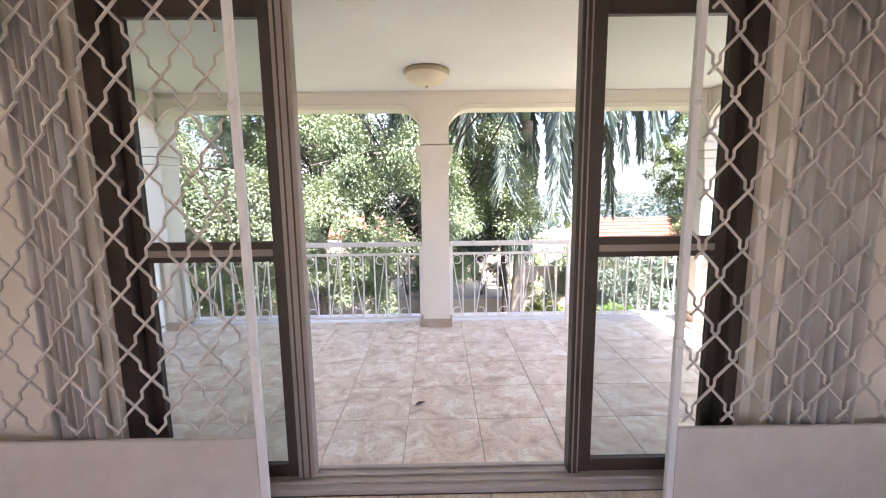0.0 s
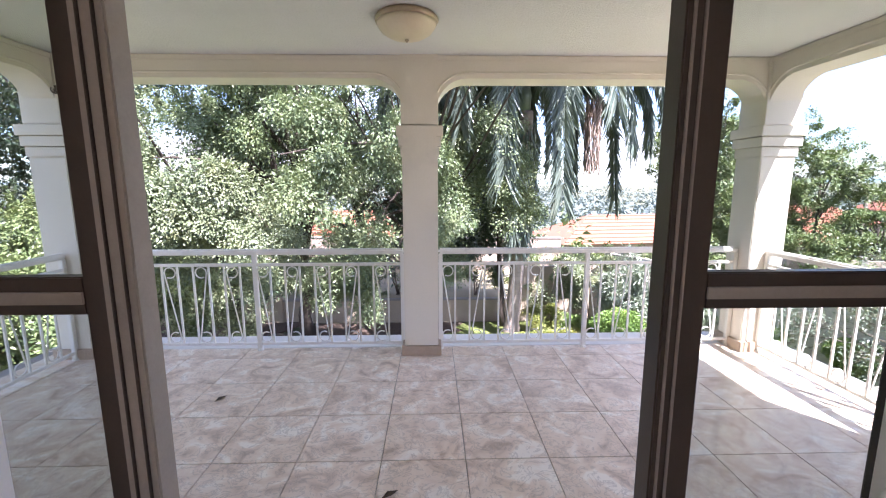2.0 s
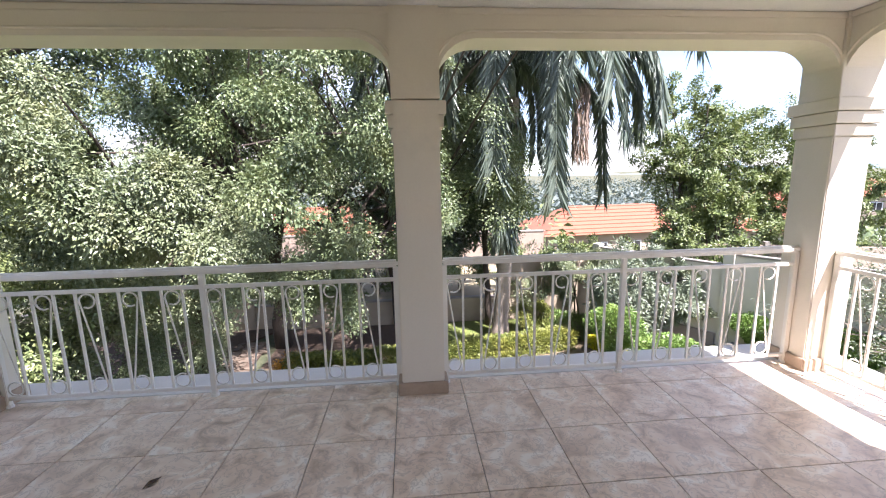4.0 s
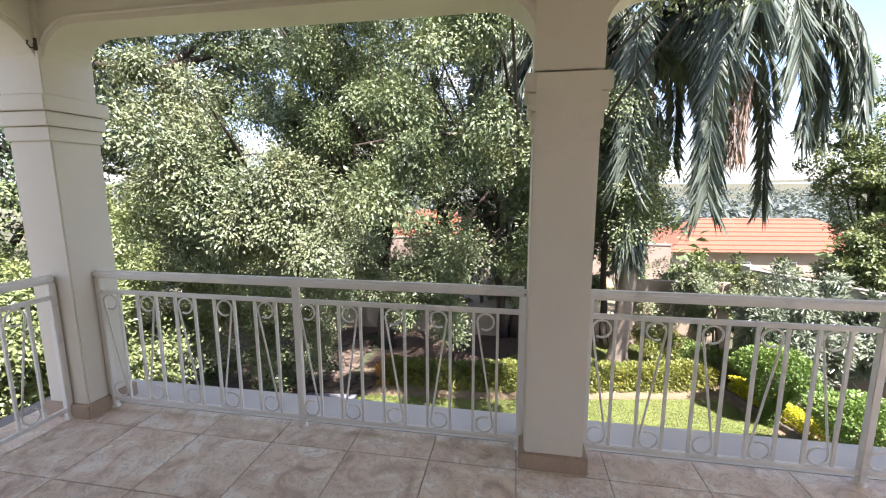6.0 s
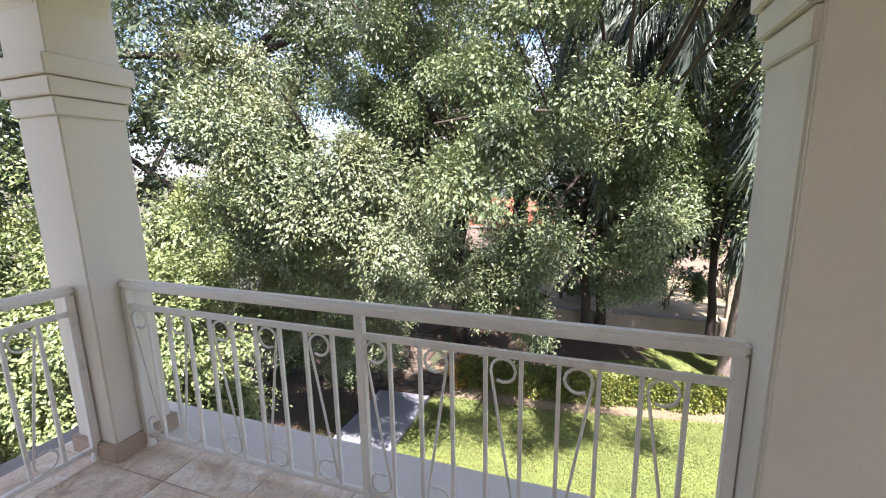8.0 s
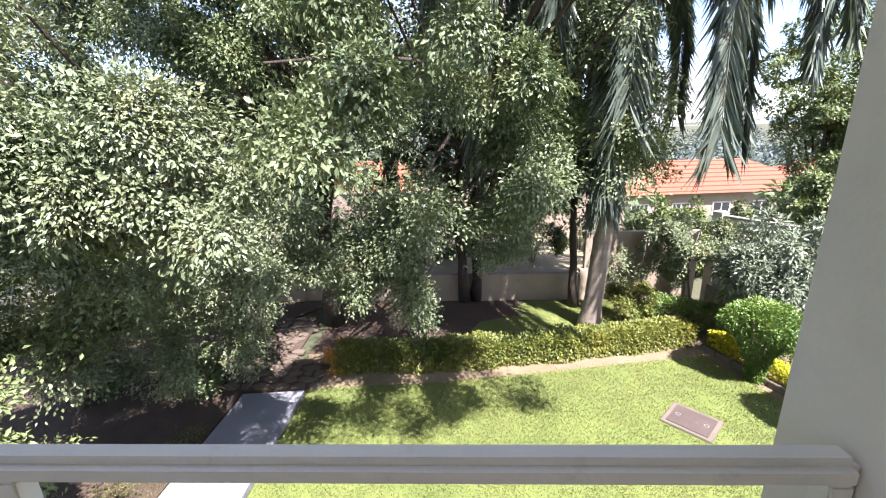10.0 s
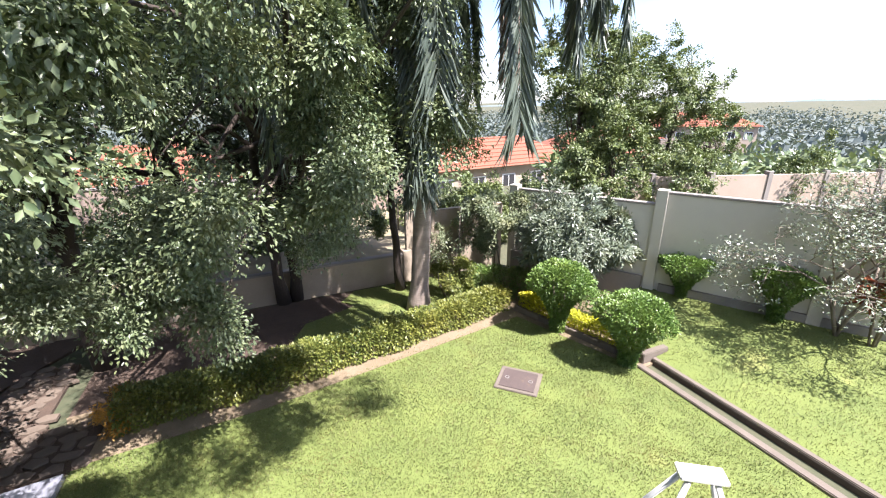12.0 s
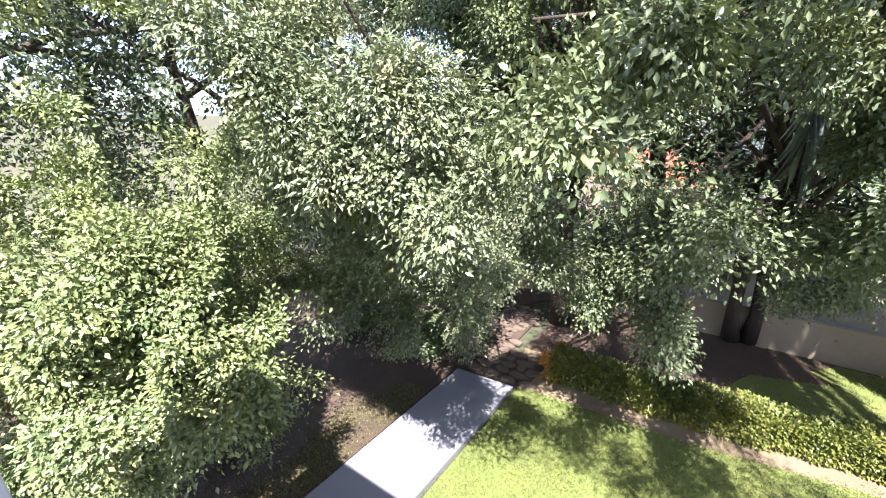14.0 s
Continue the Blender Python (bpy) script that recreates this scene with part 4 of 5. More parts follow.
def boundary_walls():
    d = (WALL_B - WALL_A).normalized()
    turn = math.degrees(math.atan2(d.y, d.x))
    length = (WALL_B - WALL_A).length
    step = 4.33
    ob = tagged(thing("boundary_wall_1", "tall cream rendered boundary wall with a darker plinth and posts", "wall", (WALL_A.x, WALL_A.y, 0), turn=turn), kind="structure")
    part("wall_panel", boxed(0, step, 0, 0.16, GROUND - 0.3, -1.06, 0.008), M["wall_cream"], ob)
    part("wall_panel", boxed(step, length, 0, 0.16, GROUND - 0.3, -0.72, 0.008), M["wall_cream"], ob)
    part("coping", boxed(0, step, -0.03, 0.19, -1.06, -1.0, 0.008), M["wall_plinth"], ob)
    part("coping", boxed(step, length, -0.03, 0.19, -0.72, -0.66, 0.008), M["wall_plinth"], ob)
    part("plinth", boxed(0, step - 0.2, -0.10, 0.0, GROUND - 0.3, TERRACE + 0.35, 0.01), M["wall_plinth"], ob, "darker stained plinth")
    part("plinth", boxed(step + 0.25, length, -0.08, 0.0, GROUND - 0.3, TERRACE + 0.22, 0.01), M["wall_plinth"], ob, "darker stained plinth")
    for s in (0.0, step, step + 3.6, step + 7.2):
        if s < length:
            part("post", boxed(s - 0.14, s + 0.14, -0.09, 0.22, GROUND - 0.3, -0.62 if s else -0.9, 0.01), M["wall_cream"], ob)
    back = tagged(thing("boundary_wall_2", "low cream garden wall, coloured darker tan for the shade of the trees", "wall", (0, 17.05, 0)), kind="structure")
    part("wall_panel", boxed(-14, 3.2, 0, 0.18, GROUND - 0.3, -2.95, 0.01), M["wall_tan_shade"], back)
    part("wall_panel", boxed(3.2, 6.7, 0, 0.18, GROUND - 0.3, -1.6, 0.01), M["wall_tan_shade"], back)
    part("coping", boxed(-14, 3.2, -0.03, 0.21, -2.95, -2.89, 0.01), M["wall_plinth"], back)
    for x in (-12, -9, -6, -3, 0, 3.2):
        part("post", boxed(x - 0.14, x + 0.14, -0.06, 0.24, GROUND - 0.3, -2.8, 0.01), M["wall_tan_shade"], back)


def limb_tree(name, label, base, top, r, blobs, leaf, rng, per=26, reach=0.55, droop=0.5, size=(0.10, 0.045), category="tree", bark="bark", limbs=7, twin=None, loose=0.22):
    """A trunk with tapering limbs that reach into the crown's masses, and a crown of separate leaves."""
    ob = thing(name, label, category, (0, 0, 0))
    rnd = random.Random(int(1000 * base[0]) + int(base[1] * 77))
    starts = [Vector(base)] + ([Vector(twin)] if twin else [])
    for b in starts:
        t = Vector(top) + (b - Vector(base)) * 2.0
        pts, rad = [], []
        for i in range(9):
            s = i / 8
            p = b.lerp(t, s) + Vector((rnd.uniform(-1, 1), rnd.uniform(-1, 1), 0)) * r * 0.5 * (1 if 0 < i else 0)
            pts.append(p)
            rad.append(r * (1.35 if i == 0 else 1.0 - 0.55 * s))
        trunk = part("trunk", tube(bmesh.new(), pts, rad, 10), M[bark], ob, smooth=True)
    n = 0
    for x, y, z, rx, ry, rz, k in blobs:
        for _ in range(max(1, round(limbs * k / sum(q[6] for q in blobs)))):
            a = pts[rnd.randint(3, 8)]
            e = Vector((x + rnd.uniform(-.6, .6) * rx, y + rnd.uniform(-.6, .6) * ry, z + rnd.uniform(-.4, .7) * rz))
            mid = a.lerp(e, 0.5) + Vector((rnd.uniform(-.3, .3), rnd.uniform(-.3, .3), 0.35))
            curve = [a, a.lerp(mid, 0.55), mid, mid.lerp(e, 0.5) + Vector((0, 0, 0.08)), e]
            part("limb", tube(bmesh.new(), curve, [r * 0.42, r * 0.34, r * 0.24, r * 0.14, 0.012], 6), M[bark], ob, smooth=True)
            n += 1
    p, w, f = twig_points(blobs, rng, per, reach, droop, loose)
    crown = new("crown", leaves("crown", p, w, size[0], size[1], M[leaf], rng, face=f))
    crown.parent = ob
    return ob


def shrub(name, label, blobs, leaf, rng, per=18, reach=0.25, size=(0.07, 0.035), stems=5, category="shrub", droop=0.1, floor_z=GROUND):
    ob = thing(name, label, category)
    rnd = random.Random(int(abs(blobs[0][0]) * 913))
    for i in range(stems):
        x, y, z, rx, ry, rz, _ = blobs[i % len(blobs)]
        e = Vector((x + rnd.uniform(-.5, .5) * rx, y + rnd.uniform(-.5, .5) * ry, z + 0.3 * rz))
        b = Vector((x + rnd.uniform(-.15, .15), y + rnd.uniform(-.15, .15), floor_z - 0.03))
        part("stem", tube(bmesh.new(), [b, b.lerp(e, 0.5) + Vector((rnd.uniform(-.1, .1), rnd.uniform(-.1, .1), 0)), e], [0.035, 0.026, 0.01], 6), M["twig"], ob, smooth=True)
    p, w, f = twig_points(blobs, rng, per, reach, droop)
    p[:, 2] = np.maximum(p[:, 2], floor_z + 0.01)
    crown = new("foliage", leaves("foliage", p, w, size[0], size[1], M[leaf], rng, face=f))
    crown.parent = ob
    return ob


def hedge_run(name, label, line, width, tall, leaf, rng, density=1500, size=(0.055, 0.03), floor_z=GROUND, tip=None):
    """A clipped hedge along a plan line: woody stems and a shell of leaves."""
    ob = thing(name, label, "hedge")
    rnd = random.Random(5)
    P, W = [], []
    for (x0, y0), (x1, y1) in zip(line, line[1:]):
        d = Vector((x1 - x0, y1 - y0))
        L = d.length
        d.normalize()
        n = int(L * density)
        s, u, v = rng.uniform(-0.05, L + 0.05, n), rng.uniform(-1, 1, n), rng.uniform(0, 1, n)
        shell = rng.integers(0, 3, n)
        u = np.where(shell == 0, np.sign(u) * rng.uniform(0.8, 1.05, n), u)
        v = np.where(shell == 1, rng.uniform(0.86, 1.05, n), v)
        wob = 1 + 0.10 * np.sin(s * 3.1 + x0) + 0.06 * np.sin(s * 7.7)
        top = 1 + 0.05 * np.sin(s * 2.3 + y0) + 0.04 * np.sin(s * 9.1)
        px = x0 + d.x * s - d.y * u * width / 2 * wob
        py = y0 + d.y * s + d.x * u * width / 2 * wob
        pz = floor_z + 0.03 + v * tall * top
        P.append(np.stack([px, py, pz], 1))
        w = np.stack([-d.y * u, d.x * u, v - 0.3], 1) + rng.normal(0, 0.55, (n, 3))
        W.append(w)
        for k in range(int(L / 0.35)):
            c = (x0 + d.x * (k + 0.5) * 0.35, y0 + d.y * (k + 0.5) * 0.35)
            part("stem", tube(bmesh.new(), [(c[0], c[1], floor_z - 0.02), (c[0] + rnd.uniform(-.05, .05), c[1] + rnd.uniform(-.05, .05), floor_z + tall * 0.75)], [0.02, 0.008], 5), M["twig"], ob)
    P, W = np.concatenate(P), np.concatenate(W)
    fol = new("foliage", leaves("foliage", P, W, size[0], size[1], M[leaf], rng))
    fol.parent = ob
    return ob


def topiary(x, y, z, h, r, rng, label):
    ob = thing("topiary", label, "shrub", (x, y, z), "clipped topiary shrubs")
    for i in range(3):
        a = i * 2.1
        part("stem", tube(bmesh.new(), [(0.04 * math.cos(a), 0.04 * math.sin(a), -0.03), (0.12 * math.cos(a), 0.12 * math.sin(a), h * 0.4), (0.3 * r * math.cos(a), 0.3 * r * math.sin(a), h * 0.8)], [0.03, 0.024, 0.01], 6), M["twig"], ob, smooth=True)
    n = int(19000 * r)
    s = rng.uniform(0, 1, n)
    a = rng.uniform(0, 2 * math.pi, n)
    flat = rng.uniform(0, 1, n) < 0.42
    wide = 0.20 + 0.80 * np.clip((s - 0.10) / 0.76, 0, 1) ** 1.9
    rad = np.where(flat, r * np.sqrt(rng.uniform(0, 1, n)), r * wide * rng.uniform(0.78, 1.05, n)) * (1 + 0.13 * np.sin(3 * a + x) + 0.08 * np.sin(5 * a + 2 * y))
    zz = np.where(flat, h * rng.uniform(0.88, 1.02, n) - 0.13 * h * (rad / r) ** 3 + 0.035 * np.sin(9 * rad + 3 * a), s * h * 0.88)
    P = np.stack([rad * np.cos(a), rad * np.sin(a), zz], 1)
    W = np.stack([np.cos(a) * 0.7, np.sin(a) * 0.7, np.where(flat, 0.7, 0.1)], 1) + rng.normal(0, 0.5, (n, 3))
    fol = new("foliage", leaves("foliage", P, W, 0.065, 0.036, M["leaf_topiary"], rng))
    fol.parent = ob
    return ob


def palm(base, top, rng):
    ob = thing("palm_tree", "tall palm with a ringed grey trunk and long drooping fronds", "tree")
    b, t = Vector(base), Vector(top)
    n = 34
    pts = [b.lerp(t, i / n) + Vector((0.12 * math.sin(i / n * 2.2), 0, 0)) for i in range(n + 1)]
    rad = [0.25 + 0.10 * max(0, 1 - i / 3) - 0.05 * i / n + (0.008 if i % 2 else 0) for i in range(n + 1)]
    part("trunk", tube(bmesh.new(), pts, rad, 14), M["palm_bark"], ob, smooth=True)
    part("crownshaft", tube(bmesh.new(), [t, t + Vector((0, 0, 0.5)), t + Vector((0, 0, 1.1))], [0.2, 0.22, 0.1], 12), M["frond"], ob, "green crown shaft", True)
    rnd = random.Random(3)
    for f in range(34):
        a = f * 2.399 + rnd.uniform(-.2, .2)
        lift = rnd.uniform(0.05, 1.0)
        length = rnd.uniform(5.4, 7.4)
        out = Vector((math.cos(a), math.sin(a), 0))
        pts = []
        p = t + Vector((0, 0, 0.9))
        slope = 0.45 + 0.75 * lift
        m = 16
        for i in range(m + 1):
            pts.append(p.copy())
            g = slope - 3.1 * (i / m) * (1 - 0.15 * lift)
            g = max(g, -1.5)
            p = p + (out * math.cos(g) + Vector((0, 0, math.sin(g)))) * (length / m)
        fr = part("frond", tube(bmesh.new(), pts, [0.035 * (1 - 0.85 * i / m) for i in range(m + 1)], 5), M["frond"], ob, smooth=True)
        P, W = [], []
        for i in range(2, m):
            for _ in range(46):
                s = rnd.random()
                q = pts[i].lerp(pts[i + 1], s)
                d = (pts[i + 1] - pts[i]).normalized()
                sd = d.cross(Vector((0, 0, 1)))
                sd = sd.normalized() if sd.length > 0.05 else Vector((-out.y, out.x, 0))
                k = rnd.choice((-1, 1))
                P.append(q)
                W.append(sd * k * 0.60 + d * 0.55 + Vector((rnd.uniform(-.08, .08), rnd.uniform(-.08, .08), -0.85 + rnd.uniform(-.2, .2))))
        lf = new("leaflet_fringe", leaves("leaflet_fringe", np.array(P), np.array(W), 0.85, 0.040, M["frond"], rng))
        lf.parent = fr
    # a skirt of old fronds close to the trunk
    P, W = [], []
    for _ in range(1500):
        a = rnd.uniform(0, 2 * math.pi)
        s = rnd.uniform(0, 1)
        q = b.lerp(t, 0.45 + 0.5 * s)
        P.append(q + Vector(((0.22 + 0.20 * s) * math.cos(a), (0.22 + 0.20 * s) * math.sin(a), 0)))
        W.append(Vector((0.25 * math.cos(a), 0.25 * math.sin(a), -1)))
    skirt = new("frond_skirt", leaves("frond_skirt", np.array(P), np.array(W), 0.85, 0.035, M["frond"], rng))
    skirt.parent = ob
    # hanging old flower stalks
    P, W = [], []
    for _ in range(900):
        a = rnd.uniform(0, 2 * math.pi)
        P.append(t + Vector((0.22 * math.cos(a) + 2.2, 0.22 * math.sin(a) - 0.2, rnd.uniform(-1.7, 0.5))))
        W.append(Vector((rnd.uniform(-.2, .2), rnd.uniform(-.2, .2), -1)))
    st = new("flower_stalk", leaves("flower_stalk", np.array(P), np.array(W), 0.45, 0.02, M["dead_frond"], rng))
    st.parent = ob
    tagged(st, "dry pinkish brown flower stalks")


def house(x, y, z, w, d, h, turn, label):
    ob = thing("house", label, "house", (x, y, z), "neighbouring houses", turn=turn)
    part("wall", boxed(-w / 2, w / 2, -d / 2, d / 2, -1.5, h), M["house_wall"], ob)
    bm = bmesh.new()
    e = 0.6
    rise = d * 0.28
    a = [bm.verts.new(v) for v in ((-w / 2 - e, -d / 2 - e, h), (w / 2 + e, -d / 2 - e, h), (w / 2 + e, d / 2 + e, h), (-w / 2 - e, d / 2 + e, h), (-w / 2 + d / 2, 0, h + rise), (w / 2 - d / 2, 0, h + rise))]
    for q in ((0, 1, 5, 4), (1, 2, 5), (2, 3, 4, 5), (3, 0, 4), (3, 2, 1, 0)):
        bm.faces.new([a[i] for i in q])
    roof = part("roof", bm, M["roof"], ob, "red clay tile roof")
    for i in range(int(d / 0.9)):
        s = (i + 0.5) / int(d / 0.9)
        yy, zz = -d / 2 - e + s * (d / 2 + e), h + s * rise
        inset = s * (d / 2 + e)
        part("tile_course", boxed(-w / 2 - e + inset, w / 2 + e - inset, yy - 0.05, yy + 0.06, zz - 0.01, zz + 0.06), M["roof"], roof)
    n = max(2, int(w / 3))
    for i in range(n):
        x0 = -w / 2 + (i + 0.5) * w / n
        win = part("window", boxed(x0 - 0.75, x0 + 0.75, -d / 2 - 0.06, -d / 2 + 0.02, 0.9, 2.2), M["white_paint"], ob)
        part("pane", boxed(x0 - 0.65, x0 - 0.04, -d / 2 - 0.075, -d / 2 - 0.05, 1.0, 2.1), M["dark_pane"], win)
        part("pane", boxed(x0 + 0.04, x0 + 0.65, -d / 2 - 0.075, -d / 2 - 0.05, 1.0, 2.1), M["dark_pane"], win)
    return ob


def swing_frame():
    ob = thing("swing_frame", "white painted metal frame with splayed legs standing on the lawn", "garden frame", (2.80, 7.02, GROUND), turn=-35)
    top = 1.9
    part("cap", boxed(-0.22, 0.22, -0.10, 0.10, top - 0.05, top, 0.01), M["white_paint"], ob)
    for sx in (-1, 1):
        for sy in (-1, 1):
            part("leg", tube(bmesh.new(), [(sx * 0.12, sy * 0.05, top - 0.04), (sx * 0.75, sy * 0.6, 0.0)], 0.03, 8), M["white_paint"], ob, smooth=True)
    part("crossbar", tube(bmesh.new(), [(-0.5, 0, 1.0), (0.5, 0, 1.0)], 0.02, 6), M["white_paint"], ob)


build_ground()
build_lawns()
build_path()
manhole()
drain()
bed_edge()
boundary_walls()
RNG = np.random.default_rng(11)
limb_tree("broadleaf_tree", "large leafy tree with hanging glossy branches and twin dark trunks", (-0.6, 17.0, GROUND), (-0.9, 15.0, 2.5), 0.16,
          [(-1.45, 9.3, 3.5, 1.0, 0.8, 0.75, 240), (-0.7, 10.1, 2.3, 0.9, 0.8, 0.7, 240), (-2.2, 8.1, 1.9, 0.6, 0.5, 0.5, 110),
           (0.35, 10.9, 1.2, 0.85, 0.8, 0.8, 210), (-0.4, 10.5, 0.35, 0.8, 0.7, 0.6, 170), (-1.75, 11.5, -0.5, 0.4, 0.45, 0.7, 100),
           (-1.6, 11.4, -1.35, 0.2, 0.25, 0.4, 36), (-2.35, 11.5, -0.3, 0.6, 0.6, 0.65, 130), (-2.55, 11.8, -1.3, 0.4, 0.45, 0.55, 80),
           (-1.9, 12.8, 0.9, 1.1, 0.9, 1.1, 230), (-0.2, 13.2, 3.0, 1.6, 1.2, 1.2, 330), (-2.9, 12.7, 2.6, 1.1, 1.0, 0.9, 210),
           (2.3, 11.2, 1.95, 0.5, 0.6, 0.65, 130), (1.9, 11.8, 3.3, 0.8, 0.7, 0.6, 150), (1.35, 12.5, 2.0, 0.8, 0.8, 1.1, 170), (2.3, 11.7, 0.95, 0.3, 0.3, 0.35, 30),
           # the two masses above z 5, mostly unseen, are added to shade the crown
           (-0.8, 11.6, 5.8, 2.6, 2.1, 1.4, 640), (1.2, 10.6, 5.2, 1.5, 1.3, 0.9, 260), (-0.4, 15.2, 2.2, 2.2, 0.8, 2.0, 380), (0.4, 14.6, -0.6, 1.3, 0.9, 0.9, 190)]
          # unseen outermost branches, thin and loose, added to cast shade on the lawn's edge
          + [(2.6 - 0.56 * k + 0.3 * math.sin(5.1 * k), 7.75 - 0.13 * k + 0.4 * math.sin(2.3 * k), 4.2 + 0.25 * math.sin(3.7 * k), 0.75, 0.5, 0.3, 18) for k in range(6)],
          "leaf_glossy", RNG, 46, 0.56, 0.7, (0.070, 0.035), twin=(-0.25, 17.1, GROUND), loose=0.07, limbs=28)
limb_tree("broadleaf_tree", "spreading tree with pale grey-green sunlit leaves", (-5.9, 13.6, GROUND), (-5.2, 12.0, 0.8), 0.2,
          [(-4.2, 8.3, 1.2, 1.3, 0.8, 0.7, 380), (-3.2, 8.2, 1.1, 0.7, 0.5, 0.55, 140), (-5.1, 7.7, 1.75, 0.9, 0.7, 0.6, 180), (-3.9, 9.2, 0.0, 1.0, 0.9, 0.6, 200),
           (-5.5, 9.4, 0.5, 1.1, 1.0, 1.0, 270), (-5.5, 9.1, 3.2, 0.95, 0.75, 0.6, 170), (-4.7, 10.6, -1.2, 1.1, 1.1, 0.8, 230), (-3.5, 10.9, -0.6, 0.7, 0.7, 0.7, 120), (-6.7, 10.6, 1.0, 1.3, 1.3, 1.3, 280), (-5.7, 11.6, -2.1, 0.9, 0.7, 0.7, 150), (-5.2, 9.4, -0.8, 0.85, 0.7, 0.65, 160), (-6.4, 9.2, -0.6, 0.9, 0.8, 0.8, 180), (-3.9, 10.8, 0.2, 0.8, 0.6, 0.5, 130), (-6.9, 11.2, -1.6, 0.9, 0.9, 1.0, 190), (-6.2, 13.0, -1.8, 1.1, 0.9, 1.1, 190), (-8.2, 12.0, -1.8, 1.2, 1.0, 1.3, 200)],
          "leaf_pale", RNG, 50, 0.46, 0.5, (0.064, 0.030), loose=0.1, limbs=22)
limb_tree("broadleaf_tree", "tall dark-leaved tree with rounded hanging leaf masses", (-4.4, 15.4, GROUND), (-4.2, 14.4, 3.2), 0.22,
          [(-2.9, 12.9, 5.0, 2.2, 1.5, 1.5, 560), (-5.9, 11.9, 5.4, 2.4, 1.9, 1.6, 640), (-4.4, 11.2, 3.3, 0.9, 0.7, 0.7, 150), (-5.9, 11.8, 3.2, 0.9, 0.7, 0.6, 150), (-7.2, 12.4, 2.4, 1.1, 0.9, 0.9, 190), (-3.4, 13.2, 1.0, 1.0, 0.8, 0.9, 130), (-4.6, 14.4, 3.0, 2.4, 0.9, 1.7, 360)],
          "leaf_mid", RNG, 48, 0.58, 0.6, (0.076, 0.038), loose=0.08, limbs=20)
limb_tree("broadleaf_tree", "bright green leafy tree close to the balcony", (-7.2, 7.6, GROUND), (-6.6, 7.2, 0.5), 0.13,
          [(-6.4, 7.0, -0.5, 1.6, 1.8, 1.6, 1200), (-7.4, 8.2, 0.6, 1.8, 2.0, 1.8, 800), (-6.9, 7.2, -2.4, 1.0, 1.0, 1.1, 560), (-6.5, 7.0, -1.6, 1.1, 1.2, 1.4, 800), (-8.2, 9.0, -1.0, 1.0, 1.0, 1.0, 300), (-6.5, 6.0, -0.2, 0.9, 0.9, 0.9, 400), (-7.0, 6.0, -2.1, 0.9, 0.9, 0.9, 380)], "leaf_lime", np.random.default_rng(5), 36, 0.42, 0.45, (0.070, 0.037), loose=0.12, limbs=16)
limb_tree("broadleaf_tree", "tall dark tree forming a wall of leaves", (-9.5, 13.0, GROUND), (-9.2, 12.5, 4.5), 0.25,
          [(-9.5, 11.0, 4.5, 3.0, 3.0, 4.2, 1800), (-10.5, 6.5, 2.5, 2.2, 3.0, 3.6, 1500), (-6.5, 14.5, 6.0, 3.0, 2.5, 3.5, 1300), (-8.0, 13.0, 0.5, 2.4, 2.0, 2.2, 700)], "leaf_deep", RNG, 16, 0.7, 0.5, (0.125, 0.06))
limb_tree("broadleaf_tree", "tall dark tree beyond the garden wall", (-3.5, 21.0, GROUND - 0.1), (-3.2, 20.5, 5.0), 0.3,
          [(-4.0, 19.0, 6.5, 4.0, 2.5, 4.0, 1900), (1.5, 20.0, 5.5, 3.4, 2.3, 4.2, 1600), (-8.5, 20.0, 5.0, 3.5, 2.5, 4.5, 1500), (-2.0, 20.0, 1.6, 4.2, 1.5, 1.9, 1500), (-3.2, 18.5, -1.5, 1.6, 0.6, 0.9, 300), (0.9, 18.6, -1.3, 1.3, 0.6, 1.0, 280), (3.6, 18.4, -0.8, 1.2, 0.6, 1.2, 260), (-6.6, 18.5, -1.6, 1.6, 0.6, 1.0, 300), (-8.0, 18.8, 0.6, 3.0, 1.2, 2.2, 900), (2.6, 19.0, 0.8, 1.6, 1.2, 1.7, 400)], "leaf_deep", RNG, 12, 0.8, 0.5, (0.19, 0.095))
limb_tree("broadleaf_tree", "tall dark tree at the garden's edge", (-15.0, 12.0, GROUND - 0.1), (-15.0, 11.5, 4.0), 0.28,
          [(-14.5, 10.0, 3.5, 3.0, 4.0, 4.5, 1500), (-14.0, 16.0, 4.5, 3.5, 3.5, 5.0, 1300), (-13.0, 4.0, 2.0, 2.5, 3.0, 3.5, 900)], "leaf_deep", RNG, 16, 0.9, 0.4, (0.17, 0.08))
limb_tree("broadleaf_tree", "slim dark tree beside the palm", (2.75, 16.45, GROUND), (2.5, 16.3, 2.0), 0.13,
          [(2.2, 15.8, 3.0, 1.2, 1.0, 2.0, 420), (3.4, 16.3, 0.4, 0.8, 0.6, 1.2, 180)], "leaf_deep", RNG, 30, 0.5, 0.6, (0.09, 0.045))
palm((2.8, 15.0, GROUND), (3.05, 14.9, 3.95), RNG)
